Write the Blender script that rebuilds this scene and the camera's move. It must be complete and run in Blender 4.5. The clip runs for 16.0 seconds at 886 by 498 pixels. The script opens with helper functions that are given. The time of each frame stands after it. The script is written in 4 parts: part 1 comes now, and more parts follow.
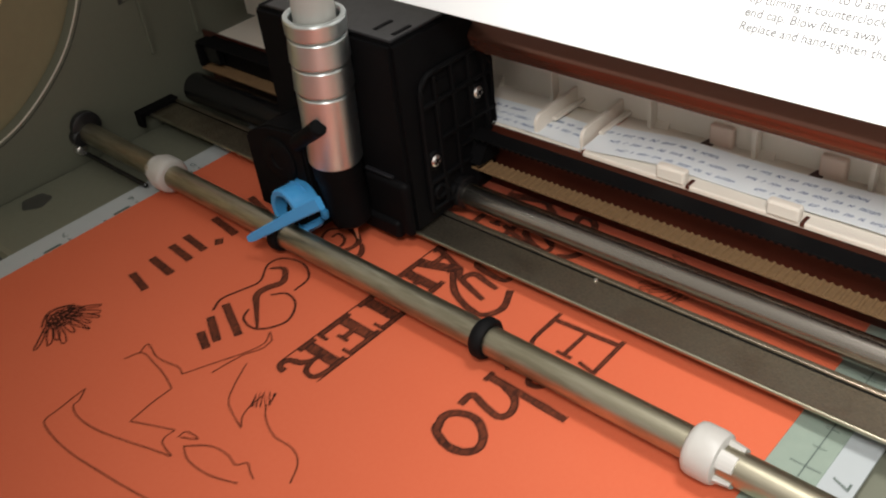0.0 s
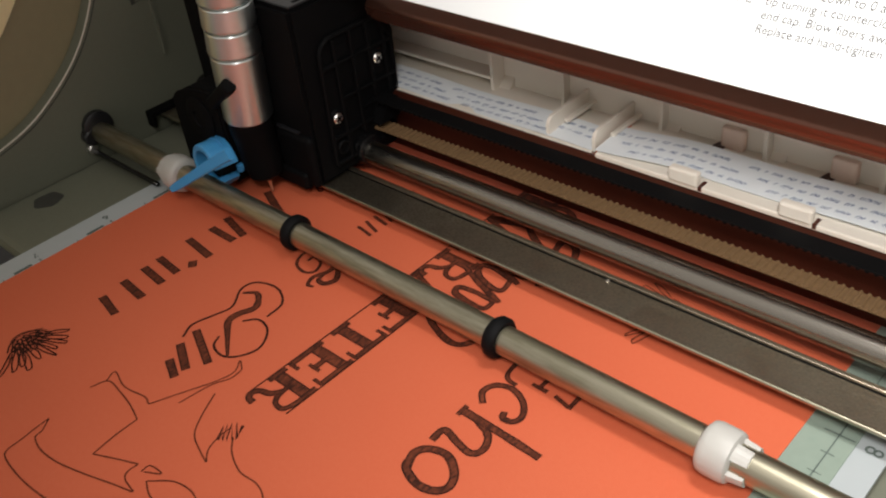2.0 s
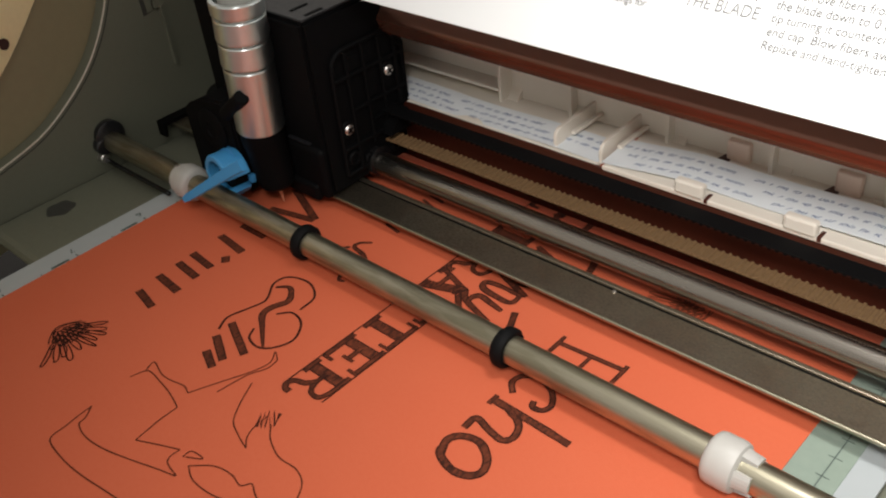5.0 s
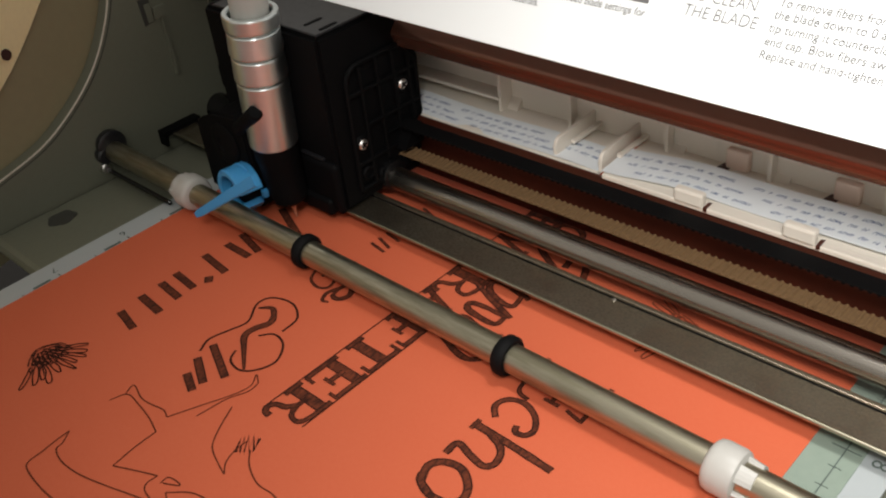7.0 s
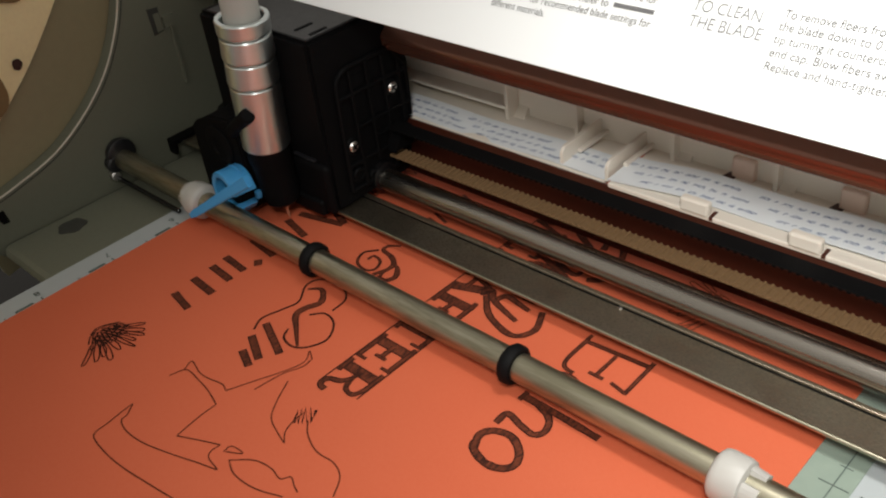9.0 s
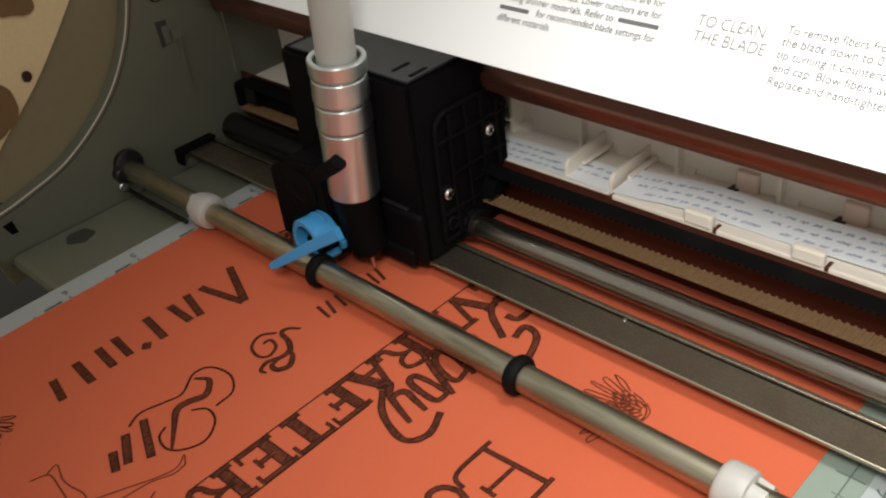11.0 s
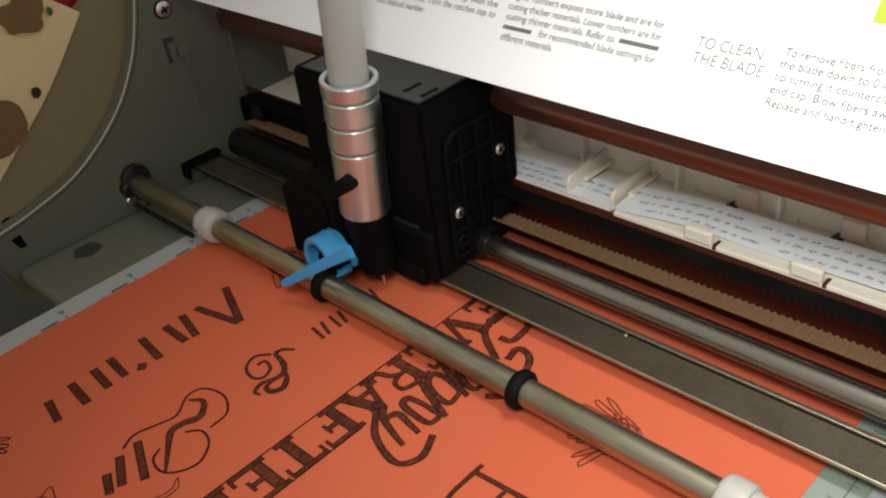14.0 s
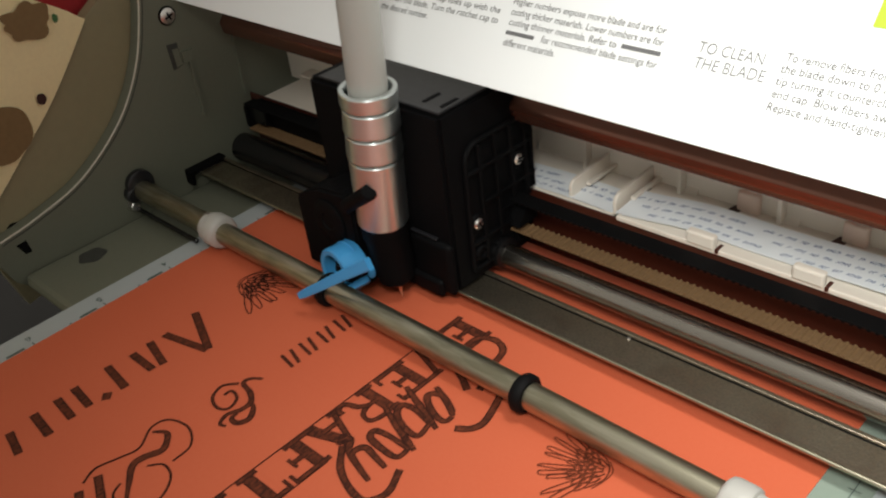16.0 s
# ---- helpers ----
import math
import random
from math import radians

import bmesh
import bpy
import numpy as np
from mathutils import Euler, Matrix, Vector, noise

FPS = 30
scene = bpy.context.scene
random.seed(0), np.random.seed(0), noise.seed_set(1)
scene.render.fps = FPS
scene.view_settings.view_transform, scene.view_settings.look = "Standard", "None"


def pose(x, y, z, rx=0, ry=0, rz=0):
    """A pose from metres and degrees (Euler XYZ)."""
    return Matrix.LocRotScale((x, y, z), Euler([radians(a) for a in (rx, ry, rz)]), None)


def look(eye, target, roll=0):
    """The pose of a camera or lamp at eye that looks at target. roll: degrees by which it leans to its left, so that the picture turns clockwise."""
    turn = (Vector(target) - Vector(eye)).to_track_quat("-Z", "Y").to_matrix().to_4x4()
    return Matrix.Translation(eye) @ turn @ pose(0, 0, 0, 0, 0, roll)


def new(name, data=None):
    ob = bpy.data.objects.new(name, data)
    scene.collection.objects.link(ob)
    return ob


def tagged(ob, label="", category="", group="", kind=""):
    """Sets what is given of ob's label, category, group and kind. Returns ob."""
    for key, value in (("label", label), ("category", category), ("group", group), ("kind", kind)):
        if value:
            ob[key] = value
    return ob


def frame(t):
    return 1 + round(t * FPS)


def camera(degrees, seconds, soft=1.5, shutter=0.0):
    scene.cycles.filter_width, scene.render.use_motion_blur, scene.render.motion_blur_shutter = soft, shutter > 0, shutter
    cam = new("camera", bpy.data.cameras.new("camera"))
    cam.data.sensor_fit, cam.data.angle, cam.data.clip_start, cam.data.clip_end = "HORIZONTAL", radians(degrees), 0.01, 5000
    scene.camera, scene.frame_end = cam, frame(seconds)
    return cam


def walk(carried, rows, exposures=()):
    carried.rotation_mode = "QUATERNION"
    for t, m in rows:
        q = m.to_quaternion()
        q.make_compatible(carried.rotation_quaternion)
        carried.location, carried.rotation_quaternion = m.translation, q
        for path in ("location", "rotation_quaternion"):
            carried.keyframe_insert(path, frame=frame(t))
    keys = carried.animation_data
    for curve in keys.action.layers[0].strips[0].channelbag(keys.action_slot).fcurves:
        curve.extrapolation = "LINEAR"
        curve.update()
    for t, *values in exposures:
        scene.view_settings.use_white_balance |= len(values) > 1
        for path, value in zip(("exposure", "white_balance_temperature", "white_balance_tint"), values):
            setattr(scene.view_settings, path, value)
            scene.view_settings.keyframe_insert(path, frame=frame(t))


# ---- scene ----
# x along the machine's bars, y into the machine, z up; the roller bar lies over y = 0, the paper at z = 0
cam = camera(50.54, 16.0, soft=2.1, shutter=0.5)
walk(cam, [
    (0, pose(0.2636, -0.1229, 0.1610, 53.60, 6.13, 42.46)),
    (0.5, pose(0.2631, -0.1245, 0.1607, 53.80, 5.85, 42.54)),
    (1, pose(0.2632, -0.1237, 0.1605, 53.67, 5.87, 42.50)),
    (1.5, pose(0.2625, -0.1261, 0.1610, 53.82, 5.74, 42.53)),
    (2, pose(0.2622, -0.1267, 0.1617, 53.80, 5.80, 42.64)),
    (2.5, pose(0.2620, -0.1284, 0.1623, 54.09, 5.74, 42.86)),
    (3, pose(0.2623, -0.1282, 0.1626, 54.19, 5.68, 42.95)),
    (3.5, pose(0.2619, -0.1275, 0.1622, 54.12, 5.62, 42.96)),
    (4, pose(0.2622, -0.1278, 0.1628, 54.13, 5.66, 43.06)),
    (6.5, pose(0.2633, -0.1292, 0.1657, 54.59, 5.84, 42.87)),
    (7, pose(0.2634, -0.1291, 0.1650, 54.76, 5.87, 42.97)),
    (7.5, pose(0.2636, -0.1283, 0.1649, 54.79, 5.89, 43.06)),
    (8, pose(0.2634, -0.1284, 0.1653, 54.71, 5.95, 43.11)),
    (8.5, pose(0.2640, -0.1278, 0.1664, 54.71, 6.18, 43.29)),
    (9, pose(0.2640, -0.1288, 0.1671, 54.97, 6.21, 43.36)),
    (11.5, pose(0.2646, -0.1304, 0.1690, 55.60, 6.19, 43.58)),
    (12, pose(0.2645, -0.1306, 0.1696, 55.57, 6.19, 43.57)),
    (12.5, pose(0.2654, -0.1323, 0.1720, 55.94, 6.32, 43.68)),
    (13, pose(0.2659, -0.1327, 0.1722, 56.13, 6.22, 43.81)),
    (13.5, pose(0.2661, -0.1311, 0.1715, 56.24, 6.16, 43.77)),
    (14, pose(0.2659, -0.1320, 0.1724, 56.17, 6.18, 43.70)),
    (14.5, pose(0.2667, -0.1324, 0.1731, 56.37, 6.26, 43.73)),
    (15, pose(0.2663, -0.1324, 0.1730, 56.41, 6.29, 43.80)),
    (15.5, pose(0.2666, -0.1322, 0.1734, 56.37, 6.35, 43.77)),
    (16, pose(0.2665, -0.1330, 0.1731, 56.47, 6.36, 43.75)),
], [(0, 0.05, 6500, 10), (4, 0.04, 6500, 10), (9, -0.02, 6500, 8), (12, -0.02, 6500, 7.5), (16, -0.03, 6500, 6)])

# ---- light: a warm lamp above and before the machine, a weaker one overhead, and a dim room ----
world = bpy.data.worlds.new("room_light")
scene.world = world
world.use_nodes = True
world.node_tree.nodes["Background"].inputs[0].default_value = (1.0, 0.93, 0.84, 1)
world.node_tree.nodes["Background"].inputs[1].default_value = 0.440
for place, aim, size, watts in (((0.330, -0.205, 0.355), (0.222, 0.050, 0.045), 0.10, 0.212), ((0.230, 0.010, 0.36), (0.222, 0.035, 0.0), 0.07, 0.098)):
    lamp = bpy.data.lights.new("lamp_bulb", "AREA")
    lamp.shape, lamp.size, lamp.energy, lamp.color = "DISK", size, watts, (1.0, 0.965, 0.92)
    lamp.spread = radians(64)
    new("lamp_bulb", lamp).matrix_world = look(place, aim)


# ---- materials ----
def surface(name, colour, rough=0.5, metal=0.0, grain=0.0, scale=200.0, second=None, stretch=(1, 1, 1), bump=0.0, bump_scale=800.0,
            coat=0.0, gloss=0.5, stains=0.0, stain_scale=25.0, subsurface=0.0):
    """A surface whose colour varies by fine grain and broad stains, with a fine relief."""
    m = bpy.data.materials.new(name)
    m.use_nodes = True
    nt = m.node_tree
    b = nt.nodes["Principled BSDF"]
    b.inputs["Base Color"].default_value = (*colour, 1)
    b.inputs["Roughness"].default_value, b.inputs["Metallic"].default_value = rough, metal
    b.inputs["Coat Weight"].default_value = coat
    b.inputs["Specular IOR Level"].default_value = gloss
    if subsurface:
        b.inputs["Subsurface Weight"].default_value = subsurface
        b.inputs["Subsurface Radius"].default_value = (0.002, 0.002, 0.002)
    coords = nt.nodes.new("ShaderNodeTexCoord")
    mapping = nt.nodes.new("ShaderNodeMapping")
    mapping.inputs["Scale"].default_value = stretch
    nt.links.new(coords.outputs["Object"], mapping.inputs["Vector"])

    def noisy(size, detail=4.0):
        n = nt.nodes.new("ShaderNodeTexNoise")
        n.inputs["Scale"].default_value, n.inputs["Detail"].default_value = size, detail
        nt.links.new(mapping.outputs["Vector"], n.inputs["Vector"])
        return n

    colour_from = None
    if grain or stains:
        dark = second or tuple(c * 0.55 for c in colour)
        mix = nt.nodes.new("ShaderNodeMix")
        mix.data_type = "RGBA"
        mix.inputs["A"].default_value, mix.inputs["B"].default_value = (*colour, 1), (*dark, 1)
        total = None
        for amount, size in ((grain, scale), (stains, stain_scale)):
            if not amount:
                continue
            n = noisy(size)
            ramp = nt.nodes.new("ShaderNodeMapRange")
            ramp.inputs["From Min"].default_value, ramp.inputs["From Max"].default_value = 0.35, 0.75
            ramp.inputs["To Max"].default_value = amount
            nt.links.new(n.outputs["Fac"], ramp.inputs["Value"])
            if total is None:
                total = ramp.outputs["Result"]
            else:
                add = nt.nodes.new("ShaderNodeMath")
                nt.links.new(total, add.inputs[0])
                nt.links.new(ramp.outputs["Result"], add.inputs[1])
                total = add.outputs[0]
        nt.links.new(total, mix.inputs["Factor"])
        nt.links.new(mix.outputs["Result"], b.inputs["Base Color"])
        rr = nt.nodes.new("ShaderNodeMapRange")
        rr.inputs["To Min"].default_value, rr.inputs["To Max"].default_value = rough, min(1.0, rough + 0.2)
        nt.links.new(total, rr.inputs["Value"])
        nt.links.new(rr.outputs["Result"], b.inputs["Roughness"])
    if bump:
        n = noisy(bump_scale, 3.0)
        k = nt.nodes.new("ShaderNodeBump")
        k.inputs["Strength"].default_value, k.inputs["Distance"].default_value = bump, 0.0004
        nt.links.new(n.outputs["Fac"], k.inputs["Height"])
        nt.links.new(k.outputs["Normal"], b.inputs["Normal"])
    return m


ORANGE = surface("orange_card", (0.590, 0.120, 0.050), 0.75, grain=0.14, scale=900, stains=0.16, stain_scale=18, second=(0.54, 0.078, 0.026), bump=0.25, bump_scale=2500)
INK = surface("brown_black_ink", (0.022, 0.008, 0.006), 0.7, gloss=0.1, grain=0.5, scale=2400, second=(0.09, 0.024, 0.012), stains=0.2, stain_scale=260)
INK_FILL = surface("hatched_brown_ink", (0.030, 0.011, 0.008), 0.7, gloss=0.1, grain=1.0, scale=1300, second=(0.175, 0.045, 0.022), stretch=(1, 0.35, 1), stains=0.35, stain_scale=200)
THIN_INK = surface("thin_brown_ink", (0.09, 0.022, 0.011), 0.7, gloss=0.1, grain=0.6, scale=900, second=(0.26, 0.06, 0.025))
MAT_GREEN = surface("pale_green_mat", (0.255, 0.315, 0.265), 0.55, grain=0.3, scale=300, second=(0.19, 0.25, 0.205), stains=0.3, stain_scale=60)
MAT_WHITE = surface("mat_margin", (0.40, 0.435, 0.45), 0.5, grain=0.15, scale=200, second=(0.35, 0.385, 0.385), stains=0.15, stain_scale=90)
MAT_INK = surface("mat_print", (0.10, 0.13, 0.115), 0.6, grain=0.3)
STEEL = surface("brushed_steel", (0.57, 0.53, 0.415), 0.27, 1.0, grain=0.7, scale=700, second=(0.27, 0.25, 0.175), stretch=(0.12, 1, 1), stains=0.7, stain_scale=85, bump=0.05, bump_scale=1500)
DARK_STEEL = surface("polished_rod_steel", (0.37, 0.34, 0.30), 0.25, 1.0, grain=0.25, scale=400, stretch=(0.03, 1, 1), second=(0.25, 0.235, 0.215))
STRIP_STEEL = surface("dull_strip_steel", (0.54, 0.47, 0.36), 0.30, 1.0, grain=0.6, scale=1300, second=(0.23, 0.20, 0.15), stains=0.7, stain_scale=70, bump=0.16, bump_scale=1600)
ALU = surface("turned_aluminium", (0.78, 0.76, 0.74), 0.33, 1.0, grain=0.2, scale=300, stretch=(0.2, 0.2, 6), second=(0.62, 0.59, 0.55))
TURNED = surface("lathe_turned_aluminium", (0.76, 0.82, 0.82), 0.33, 1.0, grain=0.12, scale=300, stretch=(0.2, 0.2, 8), second=(0.72, 0.70, 0.67))
for_turned = TURNED.node_tree
tangent = for_turned.nodes.new("ShaderNodeTangent")
tangent.direction_type, tangent.axis = "RADIAL", "Z"
for_turned.nodes["Principled BSDF"].inputs["Anisotropic"].default_value = 0.7
for_turned.nodes["Principled BSDF"].inputs["Anisotropic Rotation"].default_value = 0.25
for_turned.links.new(tangent.outputs["Tangent"], for_turned.nodes["Principled BSDF"].inputs["Tangent"])
BLACK = surface("black_plastic", (0.0035, 0.0035, 0.004), 0.55, gloss=0.075, grain=0.3, scale=600, second=(0.006, 0.006, 0.006), bump=0.15, bump_scale=2200)
TOP_BLACK = surface("satin_black_plastic", (0.012, 0.012, 0.014), 0.33, grain=0.3, scale=500, second=(0.018, 0.018, 0.02), bump=0.1, bump_scale=2200)
GLOSS_BLACK = surface("glossy_black_strip", (0.005, 0.005, 0.0055), 0.20, grain=0.2, scale=300, second=(0.02, 0.018, 0.018))
RUBBER = surface("black_rubber", (0.004, 0.004, 0.0045), 0.6, gloss=0.10, grain=0.3, scale=800, second=(0.008, 0.008, 0.008))
BLUE = surface("sky_blue_plastic", (0.055, 0.30, 0.62), 0.38, grain=0.1, scale=250, second=(0.04, 0.24, 0.52), subsurface=0.1)
WHITE = surface("white_plastic", (0.80, 0.745, 0.66), 0.42, grain=0.12, scale=120, second=(0.68, 0.625, 0.54), stains=0.12)
NYLON = surface("milky_nylon", (0.47, 0.46, 0.435), 0.42, grain=0.12, scale=300, second=(0.5, 0.49, 0.46), subsurface=0.4)
PEN_GREY = surface("grey_pen_plastic", (0.40, 0.40, 0.375), 0.42, grain=0.1, scale=200, second=(0.34, 0.34, 0.315))
GREY = surface("grey_green_plastic", (0.156, 0.163, 0.122), 0.50, grain=0.2, scale=500, second=(0.128, 0.134, 0.10), stains=0.2, bump=0.2, bump_scale=1800)
# dark grey that paints the shade of holes, slots and grooves
DARK_GREY = surface("recess_shade_grey", (0.045, 0.046, 0.040), 0.6, grain=0.3, scale=300)
BELT = surface("tan_belt_fabric", (0.20, 0.115, 0.050), 0.8, grain=0.35, scale=900, second=(0.10, 0.058, 0.025), bump=0.3, bump_scale=2500)
BROWN = surface("glossy_dark_brown_cover", (0.26, 0.125, 0.090), 0.22, 0.7, grain=0.3, scale=150, second=(0.15, 0.072, 0.052), stretch=(0.05, 1, 1))
PAPER_WHITE = surface("white_leaflet_paper", (0.86, 0.88, 0.89), 0.6, grain=0.05, scale=60, second=(0.77, 0.785, 0.79))
# red of the card's bounced light and of shaded gaps, put into the colour
RED_BROWN = surface("red_brown_bounce", (0.065, 0.016, 0.009), 0.30, grain=0.3, scale=300, stains=0.2)
# paler than the wall's plastic: the rim's highlight is in the colour
RIM = surface("rim_highlight_grey", (0.62, 0.58, 0.49), 0.3, grain=0.2, scale=300)
# lit copy of the wall's grey plastic, light put into a tan colour
CAP = surface("lit_grey_plastic", (0.28, 0.243, 0.145), 0.38, grain=0.15, scale=300, second=(0.17, 0.145, 0.095), stains=0.15)
CLOTH = surface("beige_cloth", (0.86, 0.72, 0.42), 0.85, grain=0.2, scale=700, second=(0.66, 0.52, 0.31), bump=0.4, bump_scale=1800)
SPOT = surface("brown_print", (0.21, 0.13, 0.055), 0.85, grain=0.25, scale=600)
DARK_SPOT = surface("dark_brown_print", (0.045, 0.016, 0.012), 0.85, grain=0.25, scale=600)
GREEN_SPOT = surface("green_print", (0.05, 0.14, 0.05), 0.85, grain=0.25, scale=600)
RED = surface("red_cloth", (0.42, 0.02, 0.025), 0.8, grain=0.3, scale=500, bump=0.4)
TINTED = surface("pinkish_plastic", (0.80, 0.63, 0.53), 0.45, grain=0.15, scale=200)
CABLE = surface("cable_white", (0.78, 0.82, 0.85), 0.35, grain=0.1, scale=150)
BLUE_PRINT = surface("blue_print", (0.09, 0.16, 0.32), 0.6, grain=0.2)
LIME = surface("lime_print", (0.42, 0.62, 0.03), 0.6, grain=0.1)
PRINT_GREY = surface("grey_print", (0.15, 0.15, 0.155), 0.7, grain=0.2)


# ---- mesh helpers ----
def part(name, bm, material, parent=None, label="", smooth=False, sharp=40):
    me = bpy.data.meshes.new(name)
    bmesh.ops.recalc_face_normals(bm, faces=bm.faces)
    bm.to_mesh(me)
    bm.free()
    me.materials.append(material)
    if smooth:
        me.polygons.foreach_set("use_smooth", [True] * len(me.polygons))
        me.set_sharp_from_angle(angle=radians(sharp))
    ob = new(name, me)
    ob.parent = parent
    if label:
        tagged(ob, label)
    return ob


def thing(name, label, category, group="", kind="", at=(0, 0, 0)):
    ob = new(name)
    ob.empty_display_size = 0.01
    ob.location = at
    return tagged(ob, label, category, group, kind)


def box(x0, x1, y0, y1, z0, z1, bevel=0.0, bm=None, segments=2):
    bm = bm or bmesh.new()
    made = bmesh.ops.create_cube(bm, size=1)["verts"]
    for v in made:
        v.co = Vector(((x0 + x1) / 2 + v.co.x * (x1 - x0), (y0 + y1) / 2 + v.co.y * (y1 - y0), (z0 + z1) / 2 + v.co.z * (z1 - z0)))
    if bevel:
        edges = list({e for v in made for e in v.link_edges})
        bmesh.ops.bevel(bm, geom=edges, offset=bevel, segments=segments, affect="EDGES", profile=0.5)
    return bm


def lathe(profile, origin, axis, seg=40, bm=None):
    """A turned body: profile holds (distance along the axis, radius)."""
    bm = bm or bmesh.new()
    turn = Vector((0, 0, 1)).rotation_difference(Vector(axis)).to_matrix().to_4x4()
    m = Matrix.Translation(origin) @ turn
    rings = []
    for h, r in profile:
        r = max(r, 1e-6)
        rings.append([bm.verts.new(m @ Vector((r * math.cos(2 * math.pi * i / seg), r * math.sin(2 * math.pi * i / seg), h))) for i in range(seg)])
    for a, b in zip(rings, rings[1:]):
        for i in range(seg):
            bm.faces.new((a[i], a[(i + 1) % seg], b[(i + 1) % seg], b[i]))
    bm.faces.new(rings[0][::-1])
    bm.faces.new(rings[-1])
    return bm


def rod(p0, p1, r, chamfer=0.0004, seg=32, bm=None):
    n = (Vector(p1) - Vector(p0)).length
    return lathe([(0, r - chamfer), (chamfer, r), (n - chamfer, r), (n, r - chamfer)], p0, Vector(p1) - Vector(p0), seg, bm)


def extrude(outline, x0, x1, place=lambda u, v, w: (w, u, v), bm=None):
    """A prism from an outline in two coordinates (u, v), drawn out from w = x0 to x1."""
    bm = bm or bmesh.new()
    a = [bm.verts.new(place(u, v, x0)) for u, v in outline]
    b = [bm.verts.new(place(u, v, x1)) for u, v in outline]
    bm.faces.new(a)
    bm.faces.new(b[::-1])
    for i in range(len(a)):
        j = (i + 1) % len(a)
        bm.faces.new((a[i], b[i], b[j], a[j]))
    return bm


# ---- the machine's setting ----
WALL_X, ROLLER_Z, WHEEL_R, BAR_R = -0.050, 0.0068, 0.0060, 0.0038


def arc_points(cy, cz, r, a0, a1, n):
    return [(cy + r * math.cos(radians(a0 + (a1 - a0) * i / n)), cz + r * math.sin(radians(a0 + (a1 - a0) * i / n))) for i in range(n + 1)]


# the grey end wall: its free edge is a wide arc
ARC = [(0.024, 0.084), (0.0212, 0.0704), (0.0137, 0.0516), (0.0007, 0.0344), (-0.0194, 0.0202), (-0.0396, 0.0138), (-0.0545, 0.0110)]


def smooth_curve(points, steps=8):
    """A smooth line through a few points (Catmull-Rom)."""
    p = [Vector(q) for q in points]
    p = [2 * p[0] - p[1]] + p + [2 * p[-1] - p[-2]]
    out = []
    for a, b, c, d in zip(p, p[1:], p[2:], p[3:]):
        for k in range(steps):
            t = k / steps
            out.append(0.5 * (2 * b + (c - a) * t + (2 * a - 5 * b + 4 * c - d) * t * t + (3 * b - a - 3 * c + d) * t ** 3))
    out.append(p[-2])
    return out


def tube(points, r, seg=10, bm=None):
    bm = bm or bmesh.new()
    rings = []
    for i, p in enumerate(points):
        d = (points[min(i + 1, len(points) - 1)] - points[max(i - 1, 0)]).normalized()
        side = d.cross(Vector((0.31, 0.2, 0.93))).normalized()
        up = side.cross(d)
        rr = r(i / (len(points) - 1)) if callable(r) else r
        rings.append([bm.verts.new(p + rr * (math.cos(2 * math.pi * k / seg) * side + math.sin(2 * math.pi * k / seg) * up)) for k in range(seg)])
    for a, b in zip(rings, rings[1:]):
        for k in range(seg):
            bm.faces.new((a[k], a[(k + 1) % seg], b[(k + 1) % seg], b[k]))
    bm.faces.new(rings[0][::-1])
    bm.faces.new(rings[-1])
    return bm


edge = smooth_curve(ARC)
wall = thing("wall_west", "grey plastic end wall of the cutting machine", "machine wall", kind="structure")
outline = [(p.x, p.y) for p in edge] + [(-0.058, 0.004), (-0.0545, -0.006), (-0.046, -0.014), (-0.03, -0.018), (0.14, -0.018), (0.14, 0.084)]
part("panel", extrude(outline, WALL_X - 0.006, WALL_X), GREY, wall)
# the pale tube paints the highlight along the wall's edge
part("rim", tube([Vector((WALL_X - 0.0002, p.x, p.y)) for p in edge], 0.00034), RIM, wall, "rounded rim, its highlight put into a pale colour", True)
flat = [Vector((p.x, p.y)) for p in edge]
beside = []
for i, q in enumerate(flat):
    d = (flat[min(i + 1, len(flat) - 1)] - flat[max(i - 1, 0)]).normalized()
    beside.append(Vector((WALL_X, q.x - d.y * 0.0013, q.y + d.x * 0.0013)))
# a raised dark tube paints the groove's shade along the rim
part("rim_groove", tube(beside, 0.00022, 6), DARK_GREY, wall, "thin dark line drawn for a groove beside the rim", True)
# the end cap behind the wall's arc: same plastic, its brighter light painted lighter
cap = thing("end_cap", "smooth plastic end cap of the machine, its brighter light painted tan-grey", "machine cover", kind="structure")
part("shell", extrude([(0.0033, 0.0725), (0.014, 0.0795), (0.03, 0.0850), (0.06, 0.0850), (0.04, 0.0), (-0.052, -0.02), (-0.057, 0.0), (-0.11, 0.02), (-0.11, 0.09)], WALL_X - 0.012, WALL_X - 0.0065), CAP, cap)

platform = thing("floor", "grey plastic feed platform under the mat", "platform", kind="structure")
part("plate", box(WALL_X, 0.30, -0.052, 0.12, -0.010, -0.004, 0.0025), GREY, platform)
hole = [(0.0046 * (1 + 0.07 * math.cos(5 * a + 0.6)) * math.cos(a), 0.0052 * (1 + 0.07 * math.cos(5 * a + 0.6)) * math.sin(a)) for a in (2 * math.pi * k / 40 for k in range(40))]
# no hole is cut: a flat dark patch paints its shade
part("plate_hole", extrude([(-0.0393 + u, -0.0296 + v) for u, v in hole], -0.0041, -0.0038, lambda u, v, w: (u, v, w)), DARK_GREY, platform, "flat dark patch drawn for an uneven hole")
table = thing("table", "dark table under the machine", "table", kind="structure")
part("tabletop", box(-0.8, 0.9, -0.8, 0.6, -0.06, -0.04), surface("dark_table", (0.012, 0.010, 0.009), 0.6, grain=0.3, scale=40), table)


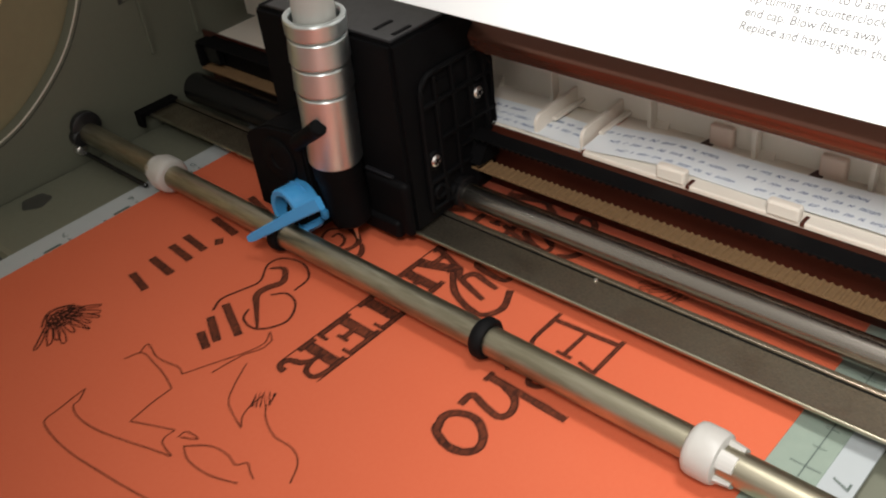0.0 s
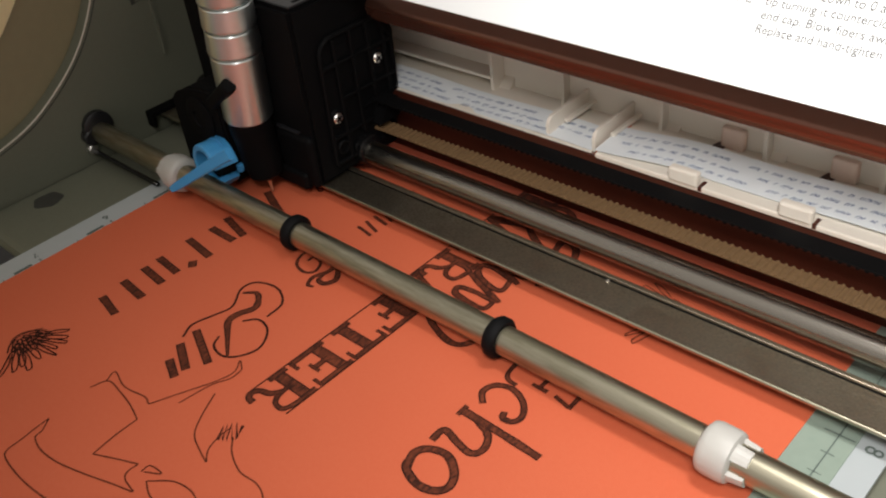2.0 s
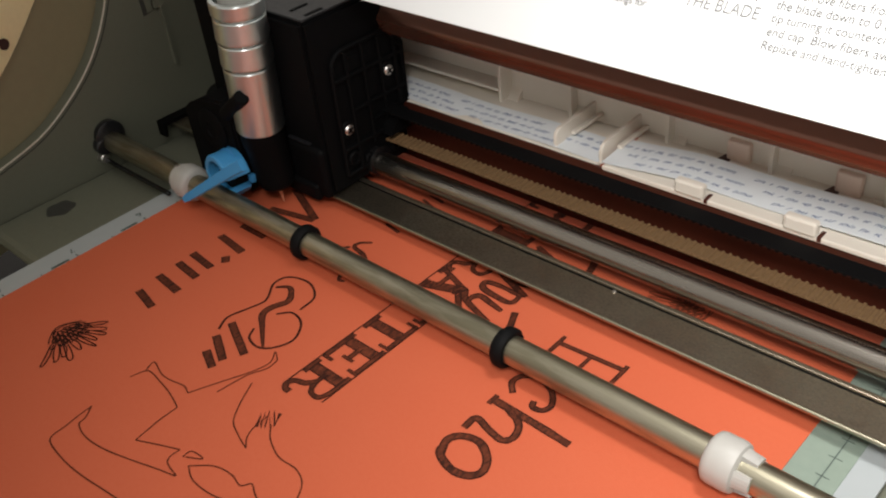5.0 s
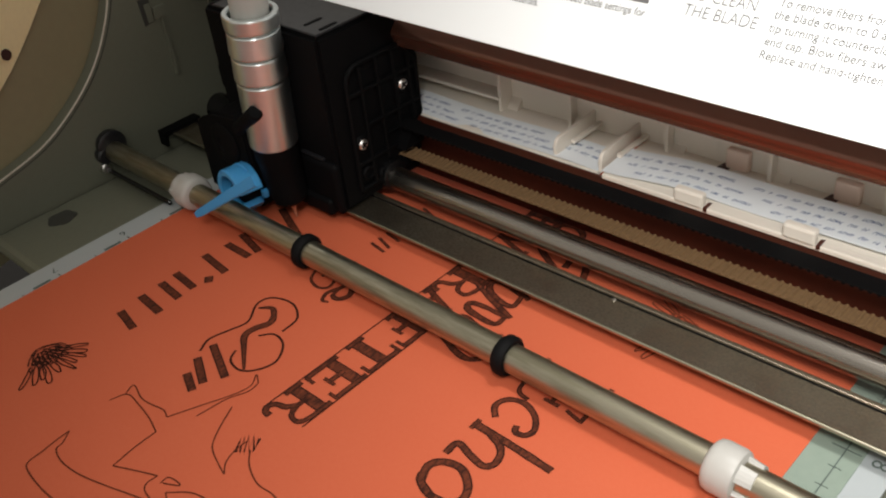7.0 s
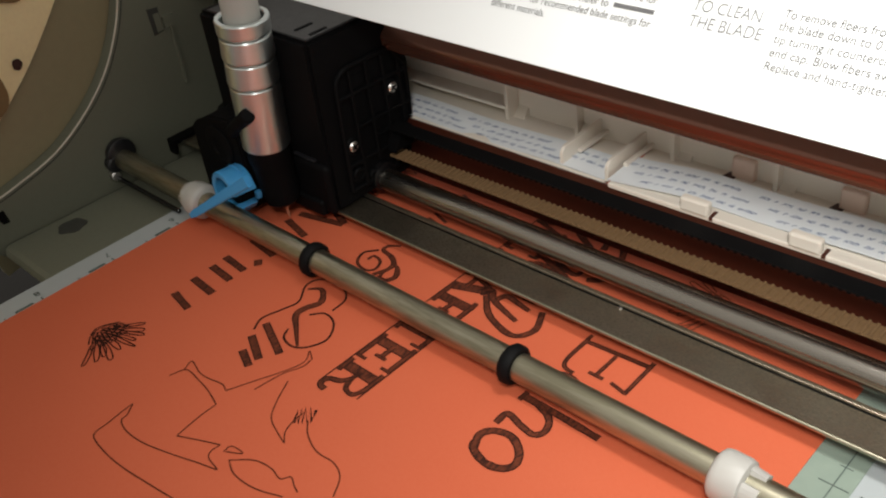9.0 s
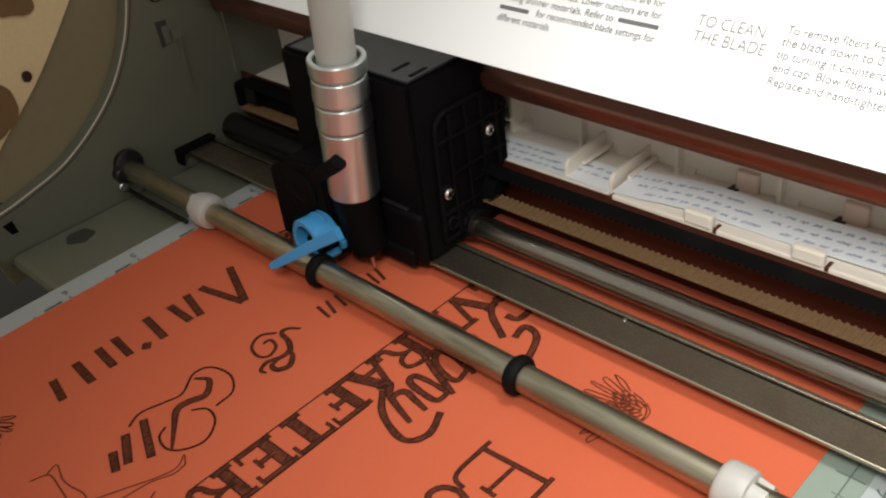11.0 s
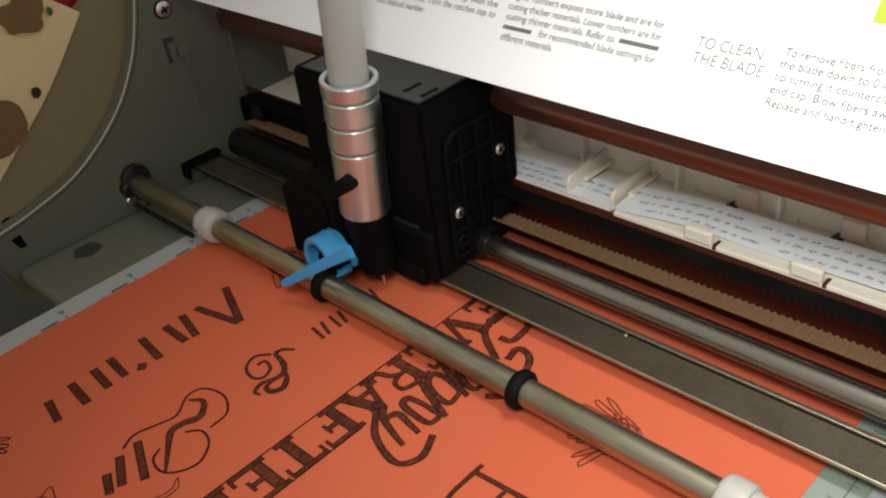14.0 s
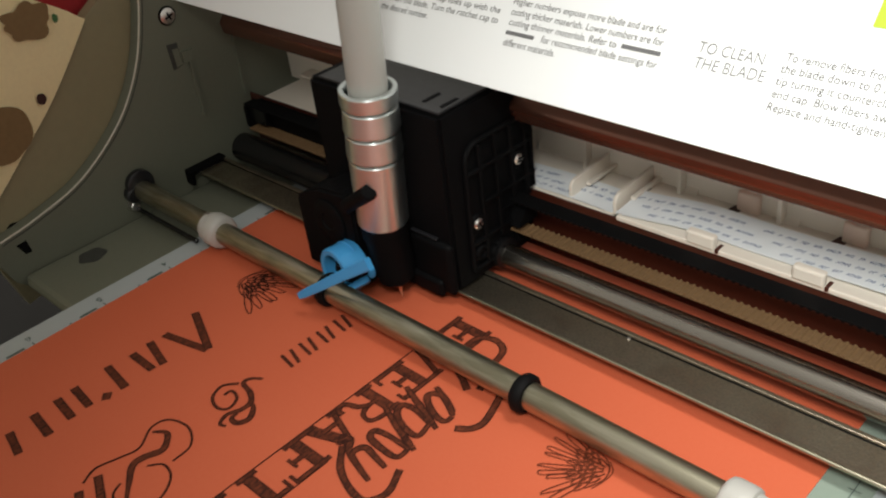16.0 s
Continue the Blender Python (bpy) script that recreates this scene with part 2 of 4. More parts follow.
# ---- details of the end wall ----
part("bar_socket", lathe([(0, 0.0052), (0.0006, 0.0056), (0.0030, 0.0056), (0.0034, 0.0050), (0.0034, 0.0030)], (WALL_X, 0.0002, ROLLER_Z + 0.0024), (1, 0, 0), 36), TOP_BLACK, wall, "black bushing", True)
part("bush_lobe", lathe([(0, 0.0034), (0.0030, 0.0034), (0.0036, 0.0028)], (WALL_X, -0.0032, ROLLER_Z - 0.0005), (1, 0, 0), 28), TOP_BLACK, wall, "", True)
part("lower_pin", rod((WALL_X, -0.0042, 0.0006), (-0.006, -0.0040, 0.0006), 0.0009), GLOSS_BLACK, wall, "thin steel pin", True)
part("pin_clip", rod((WALL_X, -0.0046, 0.0016), (WALL_X + 0.0030, -0.0046, 0.0016), 0.0019), ALU, wall, "shiny clip", True)
part("strip_bracket", extrude([(0.0202, -0.0006), (0.0212, -0.0008), (0.0220, 0.0034), (0.0366, 0.0034), (0.0372, 0.0052), (0.0204, 0.0052)], WALL_X, WALL_X + 0.0046), BLACK, wall, "black bracket over the strip's end")
# no recess is cut: the dark patch paints the slot's shade round a grey floor
slot = part("slot", extrude([(0.0277, 0.0548), (0.0321, 0.0544), (0.0323, 0.0454), (0.028, 0.0447)], WALL_X - 0.001, WALL_X + 0.0002), DARK_GREY, wall, "dark patch drawn for a shaded rectangular slot")
part("slot_floor", extrude([(0.0294, 0.0525), (0.0319, 0.0524), (0.0321, 0.0457), (0.0296, 0.0454)], WALL_X - 0.001, WALL_X + 0.0004), GREY, slot, "grey patch drawn for the slot's floor")
part("rib", box(WALL_X, WALL_X + 0.0016, 0.0345, 0.0355, 0.0235, 0.0470), GREY, wall)
part("rib_head", box(WALL_X, WALL_X + 0.0014, 0.0325, 0.0372, 0.0462, 0.0505), GREY, wall)
part("rib", box(WALL_X, WALL_X + 0.0016, 0.0554, 0.0564, 0.0240, 0.0510), GREY, wall)
# the slot's shade is painted as a black patch on the wall
part("front_slot", extrude([(-0.0500, 0.0075), (-0.0462, 0.0080), (-0.0455, 0.0028), (-0.0480, 0.0030)], WALL_X - 0.001, WALL_X + 0.0002), BLACK, wall, "small black patch drawn for a slot")
s0 = part("screw", lathe([(0, 0.0030), (0.0008, 0.0030), (0.0014, 0.0022), (0.0016, 0.0006)], (WALL_X, 0.0313, 0.0652), (1, 0, 0), 28), ALU, wall, "cross-head screw", True)
# black bars paint the shade in the screw's cross slots
for a in (0, 90):
    m = Matrix.Translation((WALL_X + 0.0015, 0.0313, 0.0652)) @ pose(0, 0, 0, a + 20)
    bm = box(-0.0002, 0.0003, -0.0016, 0.0016, -0.0003, 0.0003)
    bmesh.ops.transform(bm, matrix=m, verts=bm.verts)
    part("screw_cross", bm, BLACK, s0)
# a flat black disc paints the shade round the sunk screw
part("screw_well", lathe([(0, 0.0036), (0.0003, 0.0036)], (WALL_X, 0.0313, 0.0652), (1, 0, 0), 28), BLACK, wall)
part("cap_stud", lathe([(0, 0.0032), (0.0006, 0.0030)], (WALL_X - 0.0065, -0.0465, 0.0098), (1, 0, 0), 24), BLACK, cap)


# ---- cloth bag and red cloth beyond the end cap ----
def pouch(name, outline, x, depth, material, parent, puff=0.002):
    """A soft flat bag: an outline filled with a fan of rings that swell towards the middle."""
    bm = bmesh.new()
    cy, cz = sum(p[0] for p in outline) / len(outline), sum(p[1] for p in outline) / len(outline)
    pts = [(p.x, p.y) for p in smooth_curve(outline + outline[:1], 4)][:-1]
    for side in (1, -1):
        rings = []
        for k in range(9):
            f = 1 - k / 9
            bulge = side * (depth * (0.25 + 0.75 * (1 - f ** 4)) + puff * noise.noise((k * 0.7, side * 3.0, 0)))
            rings.append([bm.verts.new((x + bulge + puff * 0.5 * noise.noise((y * 60, z * 60, 1.0)), cy + (y - cy) * f, cz + (z - cz) * f)) for y, z in pts])
        for r0, r1 in zip(rings, rings[1:]):
            for i in range(len(pts)):
                j = (i + 1) % len(pts)
                bm.faces.new((r0[i], r0[j], r1[j], r1[i]))
        bm.faces.new(rings[-1])
        if side == 1:
            first = rings[0]
        else:
            for i in range(len(pts)):
                j = (i + 1) % len(pts)
                bm.faces.new((first[i], first[j], rings[0][j], rings[0][i]))
    return part(name, bm, material, parent, "", True)


bag = thing("cloth_bag", "beige cloth bag with brown spots beside the machine", "bag")
pouch("body", [(0.0033, 0.0725), (-0.0165, 0.0508), (-0.0385, 0.0316), (-0.060, 0.010), (-0.080, -0.038), (-0.19, -0.038), (-0.20, 0.10), (-0.075, 0.125), (-0.0130, 0.0850)], -0.0555, 0.0007, CLOTH, bag, 0.0006)


def spot(y, z, ry, rz, wob, seed, material, name="spot"):
    bm = bmesh.new()
    vs = []
    for k in range(36):
        a = 2 * math.pi * k / 36
        f = 1 + wob * noise.noise((math.cos(a) * 1.6, math.sin(a) * 1.6, seed))
        vs.append(bm.verts.new((-0.0542, y + ry * f * math.cos(a), z + rz * f * math.sin(a))))
    bm.faces.new(vs)
    part(name, bm, material, bag, "brown printed spot")


spot(-0.0170, 0.0790, 0.0085, 0.0058, 0.5, 3.0, SPOT)
spot(-0.0216, 0.0520, 0.0018, 0.0020, 0.15, 5.0, DARK_SPOT)
spot(-0.0400, 0.0455, 0.0120, 0.0105, 0.10, 7.0, SPOT)
spot(-0.0075, 0.0765, 0.0010, 0.0016, 0.2, 9.0, GREEN_SPOT)
red = thing("red_cloth", "red cloth lying behind the end cap", "cloth")
pouch("folds", [(0.040, 0.066), (0.036, 0.11), (-0.02, 0.13), (-0.018, 0.066), (-0.01, -0.038), (0.04, -0.038)], -0.070, 0.003, RED, red)

# ---- bars, strip, belt ----
roller = thing("roller_bar", "brushed steel roller bar with white nylon wheels and rubber rings", "roller", at=(0, 0, ROLLER_Z))
part("shaft", rod((WALL_X - 0.002, 0, 0), (0.28, 0, 0), BAR_R), STEEL, roller, "", True)
for x in (0.0646, 0.1430):
    bm = bmesh.new()
    lathe([(-0.0019, BAR_R - 0.0003), (-0.0018, 0.0047), (-0.0009, 0.0054), (0.0009, 0.0054), (0.0018, 0.0047), (0.0019, BAR_R - 0.0003)], (x, 0, 0), (1, 0, 0), 40, bm)
    part("rubber_ring", bm, RUBBER, roller, "black rubber ring", True)


def wheel(x, flip):
    bm = bmesh.new()
    lathe([(-0.0044, BAR_R - 0.0002), (-0.0044, 0.0048), (-0.0037, 0.0057), (-0.0026, WHEEL_R), (0.0016, WHEEL_R), (0.0026, 0.0057), (0.0030, 0.0050), (0.0031, BAR_R - 0.0002)],
          (x, 0, 0), (flip, 0, 0), 48, bm)
    w = part("wheel", bm, NYLON, roller, "white nylon pinch wheel with clip jaws", True)
    for k in range(4 if flip > 0 else 0):
        a0 = radians(52 + 90 * k)
        bm = bmesh.new()
        pts = [(r * math.cos(a0 + d), r * math.sin(a0 + d)) for r, ds in ((BAR_R + 0.0001, (-0.5, -0.25, 0, 0.25, 0.5)), (0.0050, (0.42, 0.2, 0, -0.2, -0.42))) for d in ds]
        extrude(pts, x + flip * 0.0026, x + flip * 0.0066, bm=bm)
        bm.verts.ensure_lookup_table()
        for v in bm.verts:
            if abs(v.co.x - x) > 0.005:
                v.co.y, v.co.z = v.co.y * 0.9, v.co.z * 0.9
        part("jaw", bm, NYLON, w)
    if flip < 0:  # a narrow split collar with a steel clip
        part("collar", lathe([(0, BAR_R - 0.0002), (0, 0.0046), (0.0003, 0.0049), (0.0017, 0.0049), (0.0018, BAR_R - 0.0002)], (x - 0.0068 + 0.0034, 0, 0), (-1, 0, 0), 32), NYLON, w, "", True)
        for a in (40, 160, 280):
            u, v = math.cos(radians(a)), math.sin(radians(a))
            bm = box(-0.0011, 0.0011, -0.0009, 0.0009, -0.0003, 0.0003, 0.0002)
            bmesh.ops.transform(bm, matrix=Matrix.Translation((x - 0.0046, 0.0048 * u, 0.0048 * v)) @ pose(0, 0, 0, a - 90), verts=bm.verts)
            part("clip", bm, ALU if a == 160 else NYLON, w)


wheel(0.2040, 1)
wheel(0.0035, -1)

strip = thing("platen_strip", "dull steel strip lying across the card", "metal strip")
SX0, SX1 = WALL_X + 0.003, 0.29
part("plate", box(SX0, SX1, 0.0246, 0.0374, 0.0043, 0.0055, 0.0003), STRIP_STEEL, strip)
part("front_lip", rod((SX0, 0.0246, 0.0052), (SX1, 0.0246, 0.0052), 0.0006, 0.0001, 12), STEEL, strip, "bright rolled front edge", True)
part("back_ridge", box(SX0, SX1, 0.0358, 0.0374, 0.0055, 0.0062, 0.0003), STRIP_STEEL, strip)
# the plate is not cut: a black bar paints the groove's shade
part("groove", box(SX0, SX1, 0.0352, 0.0357, 0.0053, 0.00565), BLACK, strip, "black line drawn for the shaded groove")
part("back_flange", box(SX0, SX1, 0.0366, 0.0374, 0.0020, 0.0043), STRIP_STEEL, strip)
part("rivet", lathe([(0, 0.0006), (0.0003, 0.0005), (0.0004, 0.0002)], (0.1510, 0.0350, 0.0055), (0, 0, 1), 16), ALU, strip, "small bright rivet", True)

rail = thing("guide_rod", "polished dark steel guide rod of the carriage", "rod")
part("shaft", rod((WALL_X + 0.0094, 0.0436, 0.0096), (0.30, 0.0436, 0.0096), 0.0037), DARK_STEEL, rail, "", True)
part("end_sleeve", lathe([(0, 0.0037), (0.0008, 0.0057), (0.059, 0.0057), (0.0595, 0.0037)], (WALL_X + 0.0088, 0.0436, 0.0096), (1, 0, 0), 36), GLOSS_BLACK, rail, "black sleeve on the rod's end", True)

belt = thing("drive_belt", "tan toothed drive belt running in a loop", "belt")
TOOTH, BELT_X = 0.00203, WALL_X + 0.0095


def belt_run(z, up):
    """One run of the belt: a flat band with its teeth on one side."""
    bm = bmesh.new()
    outl, x = [], BELT_X
    while x < 0.29:
        outl += [(x, z), (x + TOOTH * 0.30, z), (x + TOOTH * 0.42, z + up * 0.00048), (x + TOOTH * 0.58, z + up * 0.00056), (x + TOOTH * 0.74, z + up * 0.00048), (x + TOOTH * 0.86, z)]
        x += TOOTH
    outl += [(x, z - up * 0.0004), (BELT_X, z - up * 0.0004)]
    return extrude(outl, 0.0483, 0.0537, lambda u, v, w: (u, w, v), bm)


part("lower_run", belt_run(0.0158, 1), BELT, belt, "tan ridged tooth side")
part("upper_run", belt_run(0.0262, -1), RUBBER, belt, "black back of the belt")
pulley = thing("pulley_block", "black pulley block at the belt's end", "pulley block")
part("block", box(WALL_X + 0.0095, WALL_X + 0.066, 0.0538, 0.0578, 0.0150, 0.0250, 0.0006), BLACK, pulley)
part("side", box(WALL_X + 0.0082, WALL_X + 0.0105, 0.0484, 0.0578, 0.0162, 0.0252, 0.0005), BLACK, pulley)
part("face", box(WALL_X + 0.0105, WALL_X + 0.020, 0.0500, 0.0530, 0.0180, 0.0250, 0.0004), GLOSS_BLACK, pulley, "glossy black face of the pulley")

# ---- the white housing behind the belt ----
housing = thing("housing", "white plastic inner housing with ribs and clips", "machine housing", kind="structure")
part("ledge", box(-0.041, 0.1285, 0.0588, 0.082, 0.0241, 0.0256, 0.0004), WHITE, housing)
part("ledge", box(0.1315, 0.30, 0.0571, 0.082, 0.0256, 0.0272, 0.0004), WHITE, housing)
part("back_wall", box(WALL_X, 0.30, 0.080, 0.084, 0.0241, 0.075), WHITE, housing)
part("shelf", box(-0.035, 0.0800, 0.0735, 0.0802, 0.0295, 0.0306, 0.0004), WHITE, housing)
# two upright ribs with rounded noses, a stiffening bar beside each
for x in (0.1130, 0.1290):
    pts = [(0.0602, 0.0253), (0.0602, 0.0288)] + [(0.0624 - 0.0022 * math.cos(radians(a)), 0.0290 + 0.0024 * math.sin(radians(a))) for a in range(10, 95, 16)] + [(0.0801, 0.0322), (0.0801, 0.0253)]
    bm = extrude(pts, x - 0.0006, x + 0.0006)
    bmesh.ops.bevel(bm, geom=[e for e in bm.edges if abs(e.verts[0].co.x - e.verts[1].co.x) < 1e-6], offset=0.0002, segments=1, affect="EDGES")
    part("rib", bm, WHITE, housing)
    part("nub", box(x + 0.0018, x + 0.0034, 0.0655, 0.0801, 0.0281, 0.0293, 0.0004), WHITE, housing)
for k in range(5):
    x = 0.1590 + 0.0302 * k
    if x < 0.27:
        part("clip", box(x - 0.0042, x + 0.0042, 0.0565, 0.0592, 0.0268, 0.0309, 0.0007), WHITE, housing)
        # uncut ledge: a dark block paints the shade of the gap
        part("clip_gap", box(x + 0.0044, x + 0.0054, 0.0569, 0.0600, 0.0262, 0.0274), RED_BROWN, housing, "red-brown block drawn for the dark gap beside the clip")
        tab = box(x - 0.0012, x + 0.0056, 0.0780, 0.0803, 0.0268, 0.0332, 0.0007, segments=3)
        part("tab", tab, TINTED, housing, "translucent pinkish tab")
        # the hole's shade is a dark patch laid on the ledge
        part("tab_hole", extrude([(0.0752, x - 0.0034), (0.0800, x - 0.0022), (0.0800, x + 0.0004), (0.0755, x + 0.0002)], 0.02695, 0.0274, lambda u, v, w: (v, u, w)), RED_BROWN, housing, "red-brown patch drawn for the dark hole beside the tab")
# posts of the back wall
for x in (0.0800, 0.1060, 0.1400, 0.1712, 0.2014, 0.2316):
    part("post", box(x - 0.0006, x + 0.0006, 0.0745 if x < 0.1 else 0.0768, 0.0802, 0.0250, 0.0560), WHITE, housing)
    part("post_foot", extrude([(0.0768, 0.0254), (0.0801, 0.0254), (0.0801, 0.0290)], x + 0.0005, x + 0.0048), WHITE, housing)


def flat_cable(x0, x1, y0, y1, z0, slide, lift):
    """A flat ribbon cable; its near end lies on the ledge and slides back and lifts off it along its length."""
    ob = thing("ribbon_cable", "white flat ribbon cable printed with blue marks", "cable", group="flat cables in the housing")

    def at(x, f):
        e = min(1.0, max(0.0, (x - x0) / 0.028))
        e = e * e * (3 - 2 * e)
        h = z0 + lift * e + 0.00035 * math.sin((x - x0) * 95 + lift * 900) + 0.0009 * f * f
        return Vector((x, y0 + slide * e + (y1 - y0) * f, h))

    bm = bmesh.new()
    n, rows = 70, []
    for i in range(n + 1):
        x = x0 + (x1 - x0) * i / n
        top = [at(x, f) for f in (0, 0.25, 0.5, 0.75, 1)]
        rows.append([bm.verts.new(p) for p in top] + [bm.verts.new(p - Vector((0, 0, 0.00016))) for p in reversed(top)])
    for a, b in zip(rows, rows[1:]):
        for k in range(10):
            bm.faces.new((a[k], a[(k + 1) % 10], b[(k + 1) % 10], b[k]))
    for r in (rows[0], rows[-1]):
        bm.faces.new(r)
    part("band", bm, CABLE, ob, "", True)
    bm = bmesh.new()
    rnd = random.Random(int(x0 * 10000))
    for row in range(3):
        f = 0.20 + 0.27 * row
        x = x0 + 0.003 - 0.0042 * row + 0.006
        while x < x1 - 0.012:
            for letters in (4, 1, 4, 3, 3, 5, 3, 2, 7):
                for k in range(letters):
                    tall, slant = rnd.choice((0.00056, 0.00062, 0.00050)), 0.00030
                    for u0, u1, v0, v1 in ((0, 0.00024, -1, 1), (0.00024, 0.00052, rnd.choice((-1, 0.5, -0.25)), None)):
                        v1 = v0 + 0.5 if v1 is None else v1
                        q = [bm.verts.new(at(x + u + v * slant, f + v * tall / (y1 - y0)) + Vector((0, 0, 0.00012))) for u, v in ((u0, v0), (u1, v0), (u1, v1), (u0, v1))]
                        bm.faces.new(q)
                    x += 0.00072
                x += 0.0013
            x += 0.0042
    tagged(part("blue_print", bm, BLUE_PRINT, ob, "rows of tiny blue marks"), kind="stuff")
    return ob


cable_a = flat_cable(0.03, 0.1284, 0.0597, 0.0708, 0.0259, 0.0, 0.0)
cable_b = flat_cable(0.1310, 0.295, 0.0578, 0.0712, 0.0276, 0.0030, 0.0006)

plate = thing("under_plate", "dark plate behind the belt, the card's bounce in its red-brown colour", "machine part", kind="structure")
# its red stands in for light bounced off the orange card
part("face", box(WALL_X, 0.30, 0.0580, 0.0587, 0.0048, 0.0256), RED_BROWN, plate)
# the beam with its strip, rod, belt and housing droops slightly towards the end wall
droop = Matrix.Translation((0.15, 0, 0)) @ Matrix.Rotation(radians(-0.55), 4, "Y") @ Matrix.Translation((-0.15, 0, 0))
for ob in (strip, rail, belt, pulley, housing, cable_a, cable_b, plate):
    ob.matrix_world = droop
cover = thing("front_cover", "glossy dark brown cover above the housing", "machine cover", kind="structure")
curve = [(0.062, 0.0505), (0.0540, 0.0505), (0.0533, 0.0508), (0.0529, 0.0514), (0.0523, 0.0550), (0.0524, 0.0556), (0.0530, 0.0564), (0.0545, 0.0580), (0.0570, 0.0596), (0.062, 0.0606)]
part("bar", extrude(curve, WALL_X, 0.32), BROWN, cover, "rounded glossy front", True)
part("roof", box(WALL_X, 0.32, 0.062, 0.10, 0.056, 0.060), BROWN, cover)

# ---- mat and card ----
TICK0 = 0.0931
cutting_mat = thing("cutting_mat", "pale green cutting mat with white ruled margins", "cutting mat")
part("sheet", box(-0.0103, 0.2292, -0.24, 0.115, -0.0016, -0.0006), MAT_WHITE, cutting_mat)
part("sticky_field", box(0.0005, 0.2223, -0.235, 0.11, -0.0006, -0.0003), MAT_GREEN, cutting_mat)
def mat_bar(x0, x1, y0, y1, name="tick"):
    return part(name, box(x0, x1, y0, y1, -0.0006, -0.00045 if x0 < 0 or x0 > 0.2223 else -0.00018), MAT_INK, cutting_mat)


mat_bar(0.2182, 0.2185, -0.23, 0.11, "grid_line")
for n in range(0, 12):
    y = TICK0 - 0.0254 * n
    mat_bar(-0.0024, -0.0002, y - 0.0002, y + 0.0002)
    mat_bar(0.2150, 0.2218, y - 0.00015, y + 0.00015, "grid_tick")
    mat_bar(-0.0016, -0.0002, y - 0.0129, y - 0.0125)
    mat_bar(-0.0022, -0.0012, y - 0.0090, y - 0.0030, "print_bar")
    for k in range(1, 4):
        mat_bar(0.2170, 0.2200, y - 0.00635 * k - 0.0001, y - 0.00635 * k + 0.0001, "grid_tick")
card = thing("orange_card", "orange card with brown ink lettering and drawings", "card")
part("sheet", box(0.0, 0.2111, -0.204, 0.093, -0.0003, 0.0), ORANGE, card)


# ---- lettering and ink ----
def lettering(word, x0, x1, y0, y1, z, material, parent, name, turn=-90, thick=0.0, shear=0.0, label=""):
    """A word in the built-in font, flat, fitted to a box in the parent's space; turn is the way it reads."""
    data = bpy.data.curves.new(name, "FONT")
    data.body, data.offset, data.shear, data.resolution_u = word, thick, shear, 4
    ob = new(name, data)
    bpy.context.view_layer.update()
    me = bpy.data.meshes.new_from_object(ob.evaluated_get(bpy.context.evaluated_depsgraph_get()))
    bpy.data.objects.remove(ob)
    co = np.array([v.co for v in me.vertices])
    lo, hi = co.min(0), co.max(0)
    uv = (co - lo) / np.maximum(hi - lo, 1e-9)
    if turn == -90:  # reads towards -y, its top towards +x
        pos = np.stack([x0 + (x1 - x0) * uv[:, 1], y1 - (y1 - y0) * uv[:, 0]], 1)
    else:
        pos = np.stack([x0 + (x1 - x0) * uv[:, 0], y0 + (y1 - y0) * uv[:, 1]], 1)
    if turn == "page":
        for v, p in zip(me.vertices, pos):
            v.co = (p[0], z, p[1])
    else:
        for v, p in zip(me.vertices, pos):
            v.co = (p[0], p[1], z)
    me.materials.append(material)
    out = new(name, me)
    out.parent = parent
    if label:
        tagged(out, label)
    return out


def ribbon(points, width, parent, name, material, z=0.00012, steps=6, taper=0.0):
    """A flat pen line through a few points given in millimetres."""
    p = [Vector((x * 0.001, y * 0.001)) for x, y in points]
    p = smooth_curve(p, steps) if steps > 1 else p
    bm = bmesh.new()
    pairs = []
    for i, q in enumerate(p):
        d = (p[min(i + 1, len(p) - 1)] - p[max(i - 1, 0)])
        d = d.normalized() if d.length > 1e-9 else Vector((1, 0))
        n = Vector((-d.y, d.x))
        w = width * 0.0005 * (1 - taper + taper * math.sin(math.pi * i / (len(p) - 1)) * 1.3) * (1 + 0.15 * noise.noise((i * 0.6, p[0].x * 900, 0)))
        rim = min(0.00042, w * 0.6)
        pairs.append([bm.verts.new((*(q + n * u), z)) for u in (w, w - rim, rim - w, -w)])
    wide = width >= 1.0 and material is INK
    for a, b in zip(pairs, pairs[1:]):
        for k in range(3):
            bm.faces.new((a[k], b[k], b[k + 1], a[k + 1])).material_index = 1 if wide and k == 1 else 0
    ob = part(name, bm, material, parent)
    if wide:
        ob.data.materials.append(INK_FILL)
    return ob


